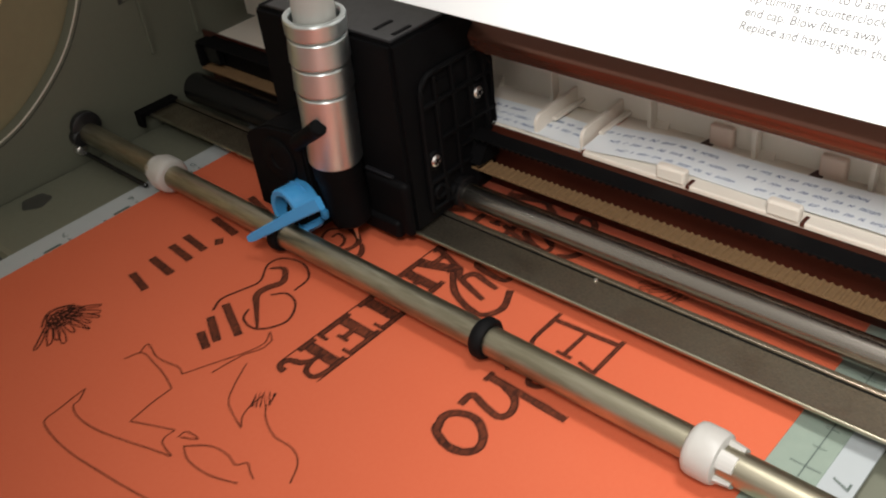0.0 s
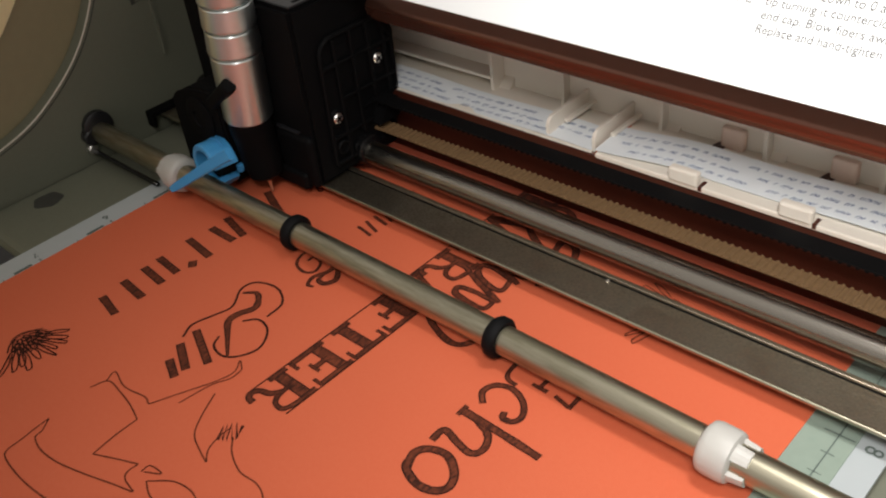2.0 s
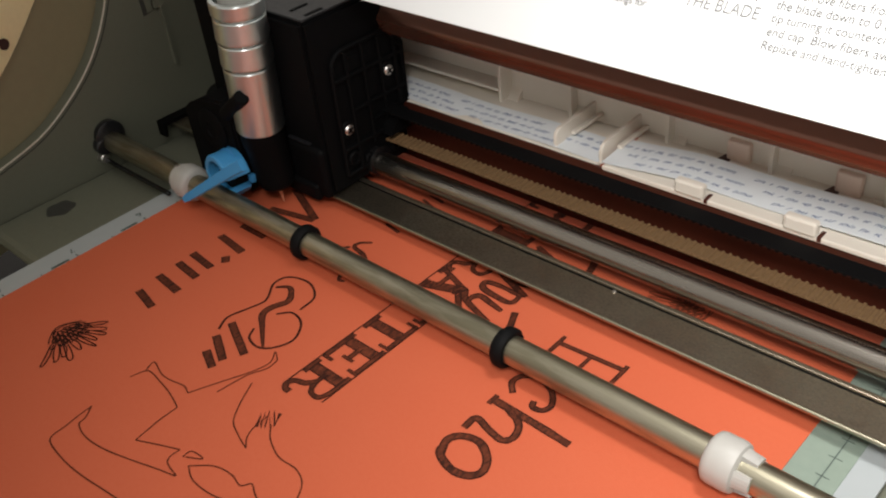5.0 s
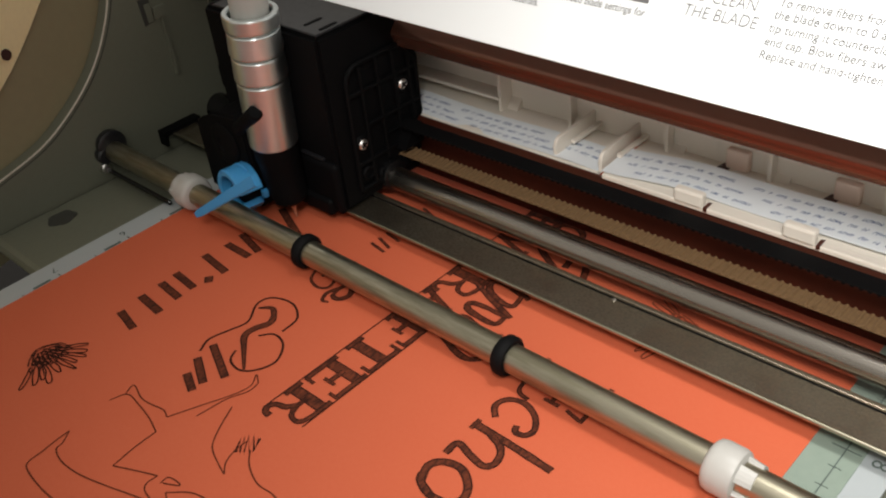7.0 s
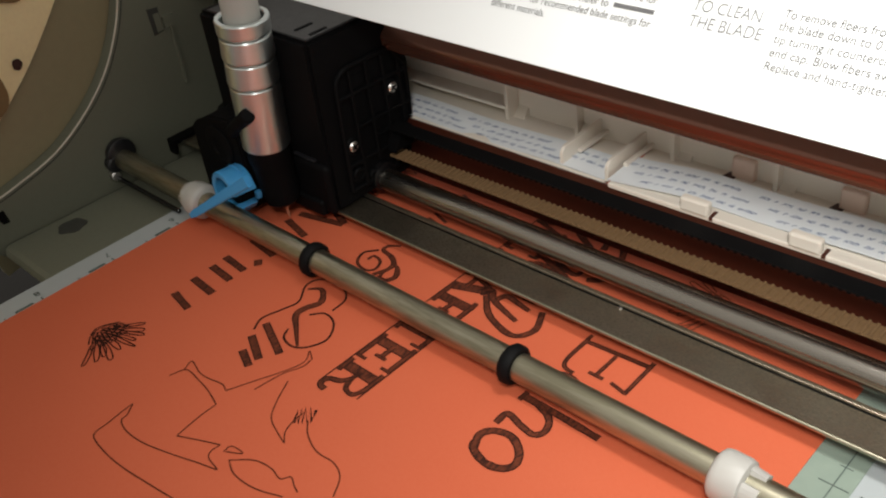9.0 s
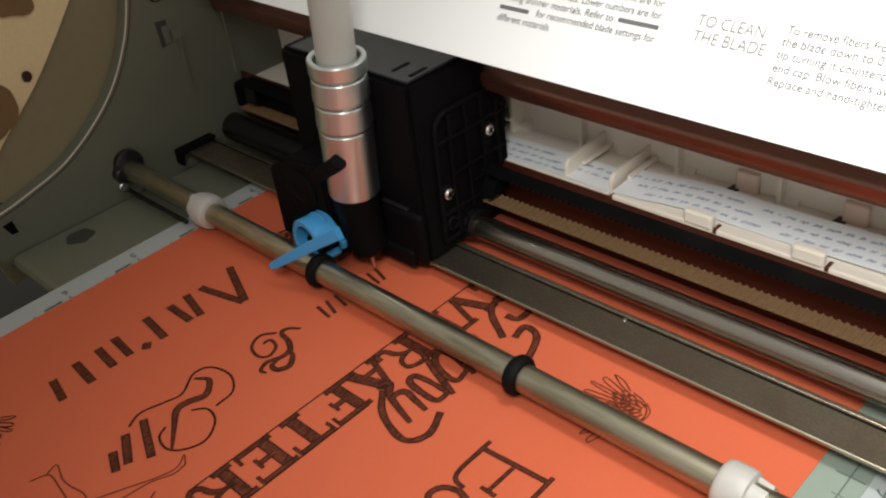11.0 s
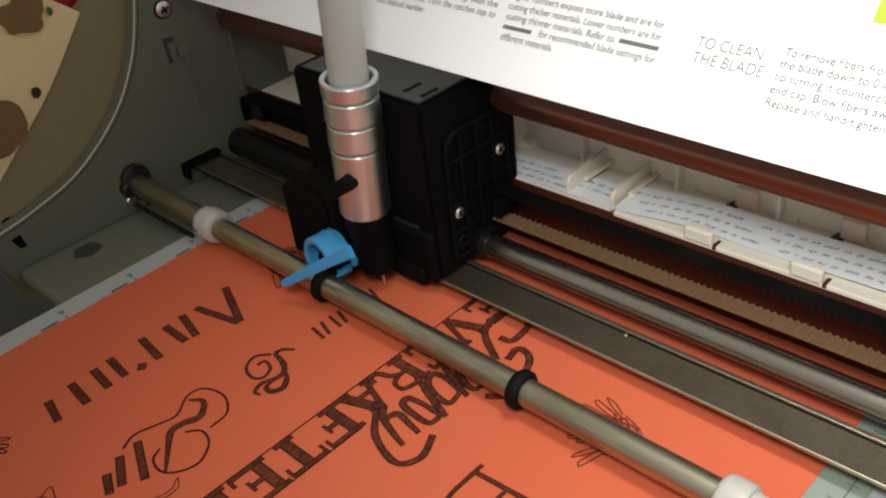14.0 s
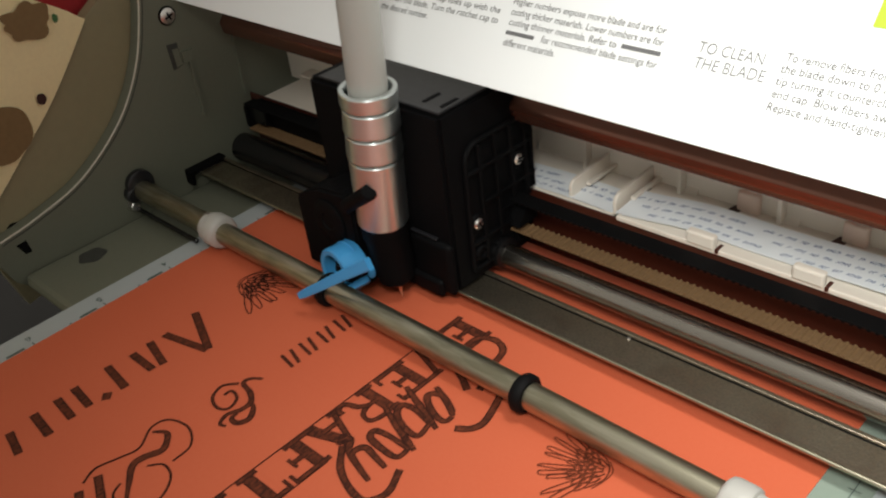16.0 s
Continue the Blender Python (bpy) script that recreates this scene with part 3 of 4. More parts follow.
# the wide slab line "EVERAFTER": each letter in strokes, (across, up) within its box, heavy stems and lighter arms
STEM, ARM = 3.3, 1.8
SLAB = {
    "E": (([(0.24, 0), (0.24, 1)], STEM), ([(0, 0.04), (0.92, 0.04)], ARM), ([(0, 0.96), (0.92, 0.96)], ARM), ([(0.24, 0.5), (0.66, 0.5)], ARM),
          ([(0.90, 0), (0.90, 0.28)], 1.1), ([(0.90, 1), (0.90, 0.74)], 1.1), ([(0.66, 0.34), (0.66, 0.66)], 1.1)),
    "F": (([(0.26, 0), (0.26, 1)], STEM), ([(0, 0.04), (0.54, 0.04)], ARM), ([(0, 0.96), (0.94, 0.96)], ARM), ([(0.26, 0.5), (0.66, 0.5)], ARM),
          ([(0.92, 1), (0.92, 0.72)], 1.1), ([(0.66, 0.34), (0.66, 0.66)], 1.1)),
    "T": (([(0.5, 0), (0.5, 1)], STEM), ([(0.02, 0.96), (0.98, 0.96)], ARM), ([(0.05, 1), (0.05, 0.70)], 1.1), ([(0.95, 1), (0.95, 0.70)], 1.1), ([(0.24, 0.04), (0.76, 0.04)], ARM)),
    "V": (([(0.14, 1), (0.52, 0)], STEM), ([(0.86, 1), (0.52, 0)], ARM), ([(-0.04, 0.96), (0.36, 0.96)], ARM), ([(0.68, 0.96), (1.04, 0.96)], ARM)),
    "A": (([(0.12, 0), (0.48, 1)], ARM), ([(0.86, 0), (0.48, 1)], STEM), ([(0.24, 0.34), (0.72, 0.34)], ARM), ([(-0.06, 0.04), (0.32, 0.04)], ARM), ([(0.66, 0.04), (1.06, 0.04)], ARM)),
}
R_STROKES = (([(0.24, 0), (0.24, 1)], STEM, 1), ([(0, 0.04), (0.48, 0.04)], ARM, 1), ([(0, 0.96), (0.30, 0.96)], ARM, 1),
             ([(0.24, 0.95), (0.56, 0.96), (0.82, 0.86), (0.80, 0.62), (0.56, 0.50), (0.24, 0.50)], 1.6, 5),
             ([(0.50, 0.50), (0.70, 0.34), (0.78, 0.12), (0.92, 0.03), (1.06, 0.10), (1.08, 0.26)], 1.8, 5))
for i, ch in enumerate("EVERAFTER"):
    top = 24.0 - 12.45 * i + 6.0
    for n, stroke in enumerate(R_STROKES if ch == "R" else SLAB[ch]):
        pts, w, steps = (*stroke, 1)[:3]
        ribbon([(100.8 + 12.8 * v, top - 12.0 * u) for u, v in pts], w, card, "letter_stroke", INK, 0.00012 + 0.000012 * n, steps)
ribbon([(100.4, 30), (100.4, -81.5)], 0.45, card, "rule_line", INK, 0.00010, 1)
ribbon([(113.9, -34), (113.9, -80)], 0.45, card, "rule_line", INK, 0.00010, 1)
# "appy" in a heavy script, stroke by stroke; its capital is the pair of flourishes below
for pts in ([(127.5, -1.3), (121.6, 1.3), (117.9, 0.4), (118.2, -2.0), (123.6, -4.9), (127.9, -5.4), (128.5, -2.6)],
            [(128.5, -2.6), (124.0, 0.2), (116.8, 3.0)],
            [(125.5, -8.4), (126.1, -13.4), (121.2, -13.5), (116.0, -11.3), (114.4, -7.8), (118.5, -6.9), (125.2, -8.3)],
            [(128.2, -8.6), (120.0, -5.6), (110.0, -2.0)],
            [(127.4, -17.5), (127.1, -22.0), (121.4, -22.3), (116.4, -21.4), (115.8, -18.9), (120.9, -18.0), (127.4, -18.2)],
            [(129.0, -17.6), (121.0, -15.0), (110.6, -11.0)],
            [(127.4, -26.3), (122.1, -25.3), (118.4, -24.7), (116.8, -26.5), (117.3, -29.6)],
            [(127.3, -31.9), (121.6, -30.3), (115.5, -28.1), (112.9, -25.3), (110.9, -26.3), (111.9, -28.5)]):
    ribbon(pts, 2.0, card, "script_stroke", INK, 0.00019, taper=0.25)
ribbon([(112.8, -28.0), (119.6, -34.3), (130.0, -37.2), (133.8, -31.9), (130.8, -24.5)], 2.0, card, "flourish", INK, 0.0002)
ribbon([(118.9, 15.1), (123.0, 16.5), (122.0, 25.2), (116.6, 27.8), (111.9, 24.4), (113.9, 14.6), (124.7, 7.2)], 2.2, card, "flourish", INK, 0.0002)
ribbon([(131.9, -5.6), (135.5, -2.9), (136.4, 1.8), (132.2, 12.8), (126.6, 14.6), (127.2, 9.1)], 2.2, card, "flourish", INK, 0.0002)
for pts, w in (([(147.4, -27.2), (166.9, -25.9)], 1.5), ([(147.7, -27.4), (147.8, -35.6), (149.2, -38.6), (152.4, -39.2)], 1.3), ([(166.8, -24.0), (167.0, -38.0)], 1.3),
               ([(157.5, -27.4), (157.4, -36.6)], 1.2), ([(155.2, -36.5), (159.8, -36.5)], 1.2), ([(167.0, -37.6), (162.0, -36.4)], 1.2), ([(147.6, -24.2), (147.6, -29.0)], 1.2)):
    ribbon(pts, w, card, "letter_stroke", INK, 0.00012, 4 if len(pts) > 2 else 1)
for pts, w in (([(149.8, -48.6), (147.2, -45.6), (148.4, -42.1), (152.5, -40.7), (157.2, -42.6), (159.9, -46.2), (159.2, -48.9), (156.6, -49.4), (155.7, -47.6)], 1.5),
               ([(170.8, -53.7), (159.7, -53.3), (147.1, -53.2)], 1.9), ([(147.4, -51.4), (147.4, -55.0)], 1.2),
               ([(151.2, -53.1), (157.2, -55.5), (159.2, -59.4), (157.7, -62.0), (153.3, -61.5), (148.2, -60.4), (147.9, -64.5)], 1.7),
               ([(149.2, -74.2), (147.4, -69.9), (149.3, -66.8), (154.0, -65.7), (158.5, -68.4), (160.2, -72.0), (158.4, -74.8), (154.2, -75.8), (149.2, -74.2), (147.8, -72.0)], 1.9)):
    ribbon(pts, w * 1.15, card, "letter_stroke", INK, 0.00013)


# words that are names: plain bars of the letters' size
def bars(rows, width, name="bar"):
    for x0, x1, y, lean in rows:
        ribbon([(x0, y), ((x0 + x1) / 2, y + lean / 2), (x1, y + lean)], width, card, name, INK, 0.00012, 1)


bars([(29.5, 49, -18.5, -8), (31, 49, -31, 4), (30.5, 43.5, -36, -3), (31, 43, -42.5, 0), (30, 43.5, -50.5, -1.5), (41, 43.5, -56.5, -2),
      (30.5, 42, -61.8, -1), (31, 42.5, -67.5, -1), (31.5, 43.5, -75, -1), (33, 43.5, -83, -2)], 2.6)
bars([(69, 83, -75, -6), (70, 80, -81, -5), (73, 80, -86.5, -3)], 2.4)
bars([(70, 77, 9 - 3.4 * k, -2.2 + (k % 2)) for k in range(8)], 1.1)

ribbon([(74.0, -24.6), (70.9, -26.9), (70.9, -29.4), (75.6, -30.5), (79.2, -32.9), (79.4, -36.5), (77.9, -40.0), (79.2, -43.3), (81.5, -43.0)], 1.6, card, "ampersand_stroke", INK, taper=0.5)
ribbon([(69.8, -30.2), (66.7, -34.0), (68.7, -38.6), (73.5, -40.1), (76.2, -38.1), (74.6, -34.3), (70.8, -33.4), (70.4, -35.8)], 1.0, card, "ampersand_stroke", INK, 0.00014)
ribbon([(79.2, -32.9), (81.8, -33.9), (84.3, -37.2), (83.0, -40.2), (80.3, -40.2), (79.7, -37.8)], 1.7, card, "ampersand_stroke", INK, 0.00016, taper=0.5)
ribbon([(68.3, -78.9), (66.1, -74.2), (67.8, -68.1), (69.0, -62.6), (64.7, -56.2), (66.1, -51.4), (73.3, -49.7), (79.7, -53.2), (80.8, -59.5)], 0.7, card, "flourish", INK)
ribbon([(66.5, -57.0), (70.4, -54.7), (74.8, -58.8), (73.2, -63.5), (73.4, -67.2), (78.3, -71.2), (84.7, -76.0)], 2.0, card, "flourish", INK, 0.00014, taper=0.6)
ribbon([(76.6, -64.8), (80.0, -61.7), (85.5, -63.1), (89.3, -68.8), (87.4, -74.3), (83.5, -76.9), (78.5, -75.9), (76.4, -72.6)], 0.7, card, "flourish", INK)

# thin line drawing
for pts in ([(64.8, -105.4), (66.8, -101.1), (72.8, -101.4), (78.9, -102.3), (85.1, -104.0)], [(85.1, -104.0), (85.3, -110.0), (86.3, -117.1)],
            [(86.3, -117.1), (92.7, -114.2), (98.1, -111.9)], [(98.1, -111.9), (98.0, -114.8), (99.6, -116.4), (104.4, -117.2)],
            [(66.2, -101.5), (65.1, -98.1), (70.8, -99.5), (74.7, -99.4), (79.8, -98.4), (82.9, -99.3)],
            [(82.9, -99.3), (86.2, -92.2), (90.2, -83.7), (91.3, -78.7), (89.1, -75.2), (92.2, -76.9)], [(92.2, -76.9), (92.5, -80.6), (90.2, -85.7), (88.9, -94.3)],
            [(93.7, -86.6), (97.3, -93.2), (101.0, -98.0), (106.2, -100.2), (110.7, -101.5)], [(110.7, -101.5), (107.9, -98.9), (106.6, -95.0), (106.6, -91.3)],
            [(66.3, -117.9), (66.6, -121.6), (67.3, -126.2), (67.6, -129.7), (69.8, -131.3), (77.3, -132.0), (85.1, -131.7), (93.8, -130.6), (103.0, -129.3), (116, -127)],
            [(66.3, -117.9), (68.8, -121.2), (69.5, -123.3), (74.4, -124.5), (81.6, -123.9), (90.0, -121.7), (98.5, -119.0), (104.2, -117.4)],
            [(104.1, -113.6), (109.2, -109.7), (114.7, -108.7), (118.9, -109.4), (120.7, -107.4), (123.3, -108.6), (125.6, -109.4)],
            [(104.1, -113.6), (108.9, -115.5), (116.4, -115.1), (123.8, -112.5)], [(100.6, -112.8), (100.8, -110.4), (105.1, -110.1), (101.2, -112.4)],
            [(109.5, -92.8), (113.3, -96.0), (119.4, -98.3), (125.5, -98.1), (130.1, -100.1), (133.3, -105.0)]):
    ribbon(pts, 0.40, card, "pen_line", THIN_INK)
ribbon([(107.2, -95.6), (104.6, -92.2), (108.2, -95.0), (105.0, -91.2), (109.0, -94.4), (105.6, -90.2), (109.8, -93.4), (106.6, -89.4), (110.6, -92.6), (108.4, -89.0)], 0.95, card, "pen_hatch", INK, steps=1)


def wing(x, y, turn, size, seed, ink=INK):
    """A drawn wing: rows of looped feathers that fan out from a bent edge."""
    rnd = random.Random(seed)
    m = Matrix.Rotation(radians(turn), 2)
    def put(u, v):
        w = m @ Vector((u * size, v * size))
        return (x + w.x, y + w.y)
    for row, (n, r0, r1) in enumerate(((4, 0.10, 0.32), (6, 0.22, 0.44), (8, 0.34, 0.56), (9, 0.44, 0.70), (10, 0.56, 1.16))):
        for k in range(n):
            a = radians(-44 + 88 * (k + 0.5 * (row % 2)) / (n - 0.5) + rnd.uniform(-3, 3))
            long = r1 * rnd.uniform(0.90, 1.08)
            w = 0.62 * (r0 + 0.18) / n
            d, s = Vector((math.cos(a), math.sin(a))), Vector((-math.sin(a), math.cos(a)))
            pts = []
            for f, g in ((r0, 0.7), (r0 + (long - r0) * 0.5, 1.1), (long - 0.05, 0.8), (long, 0.0), (long - 0.05, -0.8), (r0 + (long - r0) * 0.5, -1.1), (r0, -0.7)):
                q = d * f + s * (w * g + 0.09 * math.sin(a) * f * f + 0.02 * rnd.uniform(-1, 1) * f)
                pts.append(put(q.x - 0.45, q.y))
            ribbon(pts, 0.56 if row < 3 else 0.40, card, "feather_line", ink, 0.00012 + 0.00001 * row, 3)
    ribbon([put(-0.10, 0.46), put(-0.36, 0.24), put(-0.44, 0.0), put(-0.36, -0.24), put(-0.16, -0.42)], 0.45, card, "feather_line", ink)
    ribbon([put(-0.22, 0.44), put(-0.42, 0.20), put(-0.50, 0.0), put(-0.42, -0.20)], 0.35, card, "feather_line", ink)


wing(35.0, -107.0, 4, 13.5, 1)
wing(35, 4, 20, 17, 2)
wing(166, 4, 206, 14.5, 3, THIN_INK)
for k in range(3, 12):
    lettering(str(k), -0.0066, -0.0040, TICK0 - 0.0254 * k - 0.0009, TICK0 - 0.0254 * k + 0.0009, -0.00045, MAT_INK, cutting_mat, "number")
for k in range(1, 9):
    lettering(str(12 - k), 0.2240, 0.2280, TICK0 - 0.0254 * k - 0.0012, TICK0 - 0.0254 * k + 0.0012, -0.00045, MAT_INK, cutting_mat, "number")

# ---- carriage ----
carriage = thing("carriage", "black plastic tool carriage with an aluminium pen holder", "tool carriage")
prof = [(0.0235, 0.005), (0.058, 0.005), (0.0620, 0.012), (0.0630, 0.045), (0.0575, 0.0575), (0.050, 0.0640), (0.0235, 0.0640)]
bm = extrude(prof, 0.0400, 0.0960)
bmesh.ops.bevel(bm, geom=list(bm.edges), offset=0.0012, segments=2, affect="EDGES")
part("body", bm, BLACK, carriage)
# the ribbed side cover: a rounded frame with crossing ribs round sunk pockets
COVER = [(0.0302, 0.0100), (0.0308, 0.0440)] + [(0.0362 - 0.0052 * math.cos(radians(a)), 0.0462 + 0.0052 * math.sin(radians(a))) for a in range(10, 95, 16)] + [(0.0535, 0.0514), (0.0592, 0.0440), (0.0606, 0.0100)]
side_cover = part("side_cover", extrude(COVER, 0.0955, 0.0963), BLACK, carriage, "ribbed black side cover")
rim = [Vector((0.0968, y, z)) for y, z in COVER + COVER[:1]]
part("rim", tube(rim, 0.0009, 8), BLACK, side_cover, "", True)
for y0, y1, z0, z1 in ((0.0358, 0.0374, 0.010, 0.0505), (0.0428, 0.0444, 0.016, 0.0512), (0.0496, 0.0512, 0.010, 0.0508), (0.0560, 0.0574, 0.010, 0.047),
                       (0.0306, 0.0500, 0.0182, 0.0198), (0.0366, 0.0604, 0.0300, 0.0316), (0.0306, 0.0594, 0.0417, 0.0433), (0.0430, 0.0604, 0.0240, 0.0252)):
    part("rib", box(0.0962, 0.0976, y0, y1, z0, z1, 0.0005), BLACK, side_cover)
part("rib_window", box(0.0960, 0.0966, 0.0374, 0.0426, 0.0433, 0.0480, 0.0002), BLACK, side_cover)
for y, z in ((0.0532, 0.0380), (0.0335, 0.0254)):
    part("screw_boss", rod((0.0960, y, z), (0.0973, y, z), 0.0032, 0.0006, 24), BLACK, side_cover, "", True)
for y, z, r in ((0.0338, 0.0150, 0.0026), (0.0400, 0.0120, 0.0022)):
    part("spring_seat", lathe([(0, r), (0.0012, r), (0.0016, r - 0.0004), (0.0016, r - 0.0010), (0.0008, r - 0.0011)], (0.0962, y, z), (1, 0, 0), 24), BLACK, side_cover, "", True)
part("rod_bush", lathe([(0, 0.0038), (0, 0.0054), (0.0024, 0.0050), (0.0030, 0.0038)], (0.0960, 0.0436, 0.0096), (1, 0, 0), 36), GLOSS_BLACK, carriage, "", True)
part("base_foot", box(0.0780, 0.0955, 0.0218, 0.0250, 0.0040, 0.0224, 0.0020, segments=4), BLACK, carriage)
part("belt_clamp", extrude([(0.0470, 0.0178), (0.0560, 0.0178), (0.0560, 0.0245), (0.0520, 0.0245)], 0.0950, 0.1010), BLACK, carriage)
part("front_lip", box(0.0790, 0.0900, 0.0222, 0.0236, 0.0226, 0.0233, 0.0003), TOP_BLACK, carriage)
part("top_plate", box(0.0440, 0.0950, 0.0248, 0.0480, 0.0637, 0.0645, 0.0003), TOP_BLACK, carriage, "smooth satin top plate")
# two slits, their dark inside painted as black bars on the plate
for x in (0.0862, 0.0930):
    part("slit", box(x - 0.0006, x + 0.0006, 0.0280, 0.0345, 0.0640, 0.0647), BLACK, carriage)
bm = extrude([(0.0402, 0.0035), (0.0402, 0.0286), (0.0455, 0.0306), (0.0520, 0.0348), (0.0640, 0.0362), (0.0680, 0.0335), (0.0680, 0.0035)], 0.0100, 0.0232, lambda u, v, w: (u, w, v))
bmesh.ops.bevel(bm, geom=list(bm.edges), offset=0.0009, segments=3, affect="EDGES")
holder = part("tool_clamp", bm, BLACK, carriage, "black clamp that lifts the pen")
part("skid", box(0.0740, 0.0915, 0.0204, 0.0238, 0.0030, 0.0090, 0.0014, segments=4), BLACK, carriage, "black skid under the body")
LEAN = Vector((0.0032, 0.0, 0.0454)).normalized()
FOOT = Vector((0.0722, 0.0165, 0.0))
part("clamp_disc", lathe([(0, 0.0074), (0.0006, 0.0074), (0.0010, 0.0068), (0.0010, 0.0030), (0.0006, 0.0026)], (0.0560, 0.0101, 0.0245), (0, -1, 0), 40), BLACK, holder, "", True)
NOSE, NOSE_LEAN = Vector((0.0774, 0.0165, 0.0)), Vector((-0.0034, 0.0, 0.0262)).normalized()
profile = [(0.0278, 0.0068), (0.0280, 0.0076), (0.0284, 0.0078)]
for z in (0.0506, 0.0588, 0.0667):  # narrow turned grooves with bright lips
    profile += [(z - 0.0009, 0.0079), (z - 0.0005, 0.0077), (z - 0.0004, 0.0066), (z + 0.0002, 0.0066), (z + 0.0004, 0.0080), (z + 0.0009, 0.0082)]
profile += [(0.0712, 0.0083), (0.0717, 0.0081), (0.0718, 0.0078), (0.0718, 0.0069), (0.0712, 0.0066), (0.0640, 0.0064)]
bm = lathe(profile, (0, 0, 0), (0, 0, 1), 72)
barrel = part("barrel", bm, TURNED, holder, "grooved turned aluminium holder", True, 14)
barrel.matrix_local = Matrix.Translation(FOOT) @ Vector((0, 0, 1)).rotation_difference(LEAN).to_matrix().to_4x4()
part("pen", lathe([(0.060, 0.0056), (0.16, 0.0056), (0.162, 0.005)], FOOT, LEAN, 40), PEN_GREY, holder, "grey pen body", True)
part("nose", lathe([(0.0062, 0.0040), (0.0075, 0.0056), (0.012, 0.0064), (0.0225, 0.0068), (0.0230, 0.0071), (0.0284, 0.0071)], NOSE, NOSE_LEAN, 40), BLACK, holder, "", True)
part("nib", lathe([(0.0003, 0.00015), (0.0014, 0.0004), (0.0030, 0.0005), (0.0048, 0.0008), (0.0066, 0.0012)], NOSE, NOSE_LEAN, 20), surface("copper_nib", (0.72, 0.36, 0.22), 0.4, 0.5), holder, "copper-coloured nib", True)
part("knob", rod((0.0655, 0.0105, 0.0325), (0.0800, 0.0088, 0.0430), 0.0024, 0.0005), BLACK, holder, "", True)


def lever():
    """The clamp's blue lever: an open ring with a slot and a back flange with two ears, and a flat arm laid across it."""
    c, d = Vector((0.0655, 0.0105, 0.0125)), Vector((-0.10, -0.99, 0.04)).normalized()
    side = d.cross(Vector((0, 0, 1))).normalized()
    up = side.cross(d)

    def shell(a0, a1, h0, h1, r_in, r_out, n=30, bm=None):
        bm = bm or bmesh.new()
        rings = []
        for k in range(n + 1):
            a = radians(a0 + (a1 - a0) * k / n)
            q = side * math.cos(a) + up * math.sin(a)
            rings.append([bm.verts.new(c + d * h + q * r) for h, r in ((h0, r_in), (h0, r_out - 0.0003), (h0 + 0.0003, r_out), (h1 - 0.0005, r_out), (h1, r_out - 0.0005), (h1, r_in + 0.0003), (h1 - 0.0003, r_in))])
        for p, q in zip(rings, rings[1:]):
            for k in range(7):
                bm.faces.new((p[k], p[(k + 1) % 7], q[(k + 1) % 7], q[k]))
        bm.faces.new(rings[0])
        bm.faces.new(rings[-1])
        return bm

    ring = part("lever_ring", shell(-150, 168, 0.0004, 0.0088, 0.0056, 0.0078), BLUE, holder, "sky blue clamp ring with a slot", True)
    part("collar", shell(-120, 120, 0.0024, 0.0034, 0.0077, 0.0081), BLUE, ring, "", True)
    for a in (62, -36, 186):
        part("ear", shell(a - 9, a + 9, -0.0008, 0.0012, 0.0066, 0.0085, 6), BLUE, ring, "", True)
    pts = smooth_curve([(0.0862, -0.0006, 0.0262), (0.0770, -0.0032, 0.0202), (0.0680, -0.0060, 0.0141), (0.0592, -0.0087, 0.0082)])
    bm = bmesh.new()
    rows = []
    for i, p in enumerate(pts):
        f = i / (len(pts) - 1)
        along = (pts[min(i + 1, len(pts) - 1)] - pts[max(i - 1, 0)]).normalized()
        out = (d - along * d.dot(along)).normalized()
        wide = along.cross(out)
        w, t = 0.0019 - 0.0006 * f, 0.0011 - 0.0003 * f
        if f > 0.93:
            w *= 1 - 4 * (f - 0.93)
        rows.append([bm.verts.new(p + wide * u * w + out * v * t) for u, v in ((-1, -0.7), (-0.8, -1), (0.8, -1), (1, -0.7), (1, 0.7), (0.8, 1), (-0.8, 1), (-1, 0.7))])
    for a, b in zip(rows, rows[1:]):
        for k in range(8):
            bm.faces.new((a[k], a[(k + 1) % 8], b[(k + 1) % 8], b[k]))
    bm.faces.new(rows[0])
    bm.faces.new(rows[-1])
    part("lever_arm", bm, BLUE, holder, "flat sky blue lever arm", True, 30)
    part("lever_core", rod(c, c + d * 0.0050, 0.0054), BLACK, holder, "", True)
    part("core_pin", rod(c, c + d * 0.0072, 0.0022), BLACK, holder, "", True)


lever()
for y, z in ((0.0532, 0.0380), (0.0335, 0.0254)):
    head = part("screw", rod((0.0966, y, z), (0.0978, y, z), 0.0018, 0.0005), ALU, carriage, "shiny screw head", True)
    # cross slots: their shade painted as black bars on the head
    for a in (0, 90):
        bm = box(-0.0002, 0.0002, -0.0012, 0.0012, -0.00025, 0.00025)
        bmesh.ops.transform(bm, matrix=Matrix.Translation((0.0978, y, z)) @ pose(0, 0, 0, a + 30), verts=bm.verts)
        part("screw_cross", bm, BLACK, head)

# ---- leaflet ----
leaflet = thing("leaflet", "white instruction leaflet leaning on the machine", "leaflet")
part("page", box(-0.06, 0.32, -0.0002, 0.0002, 0.0, 0.17), PAPER_WHITE, leaflet)
part("green_block", box(0.1957, 0.23, -0.00045, -0.0002, 0.0333, 0.07), LIME, leaflet, "lime green printed block")


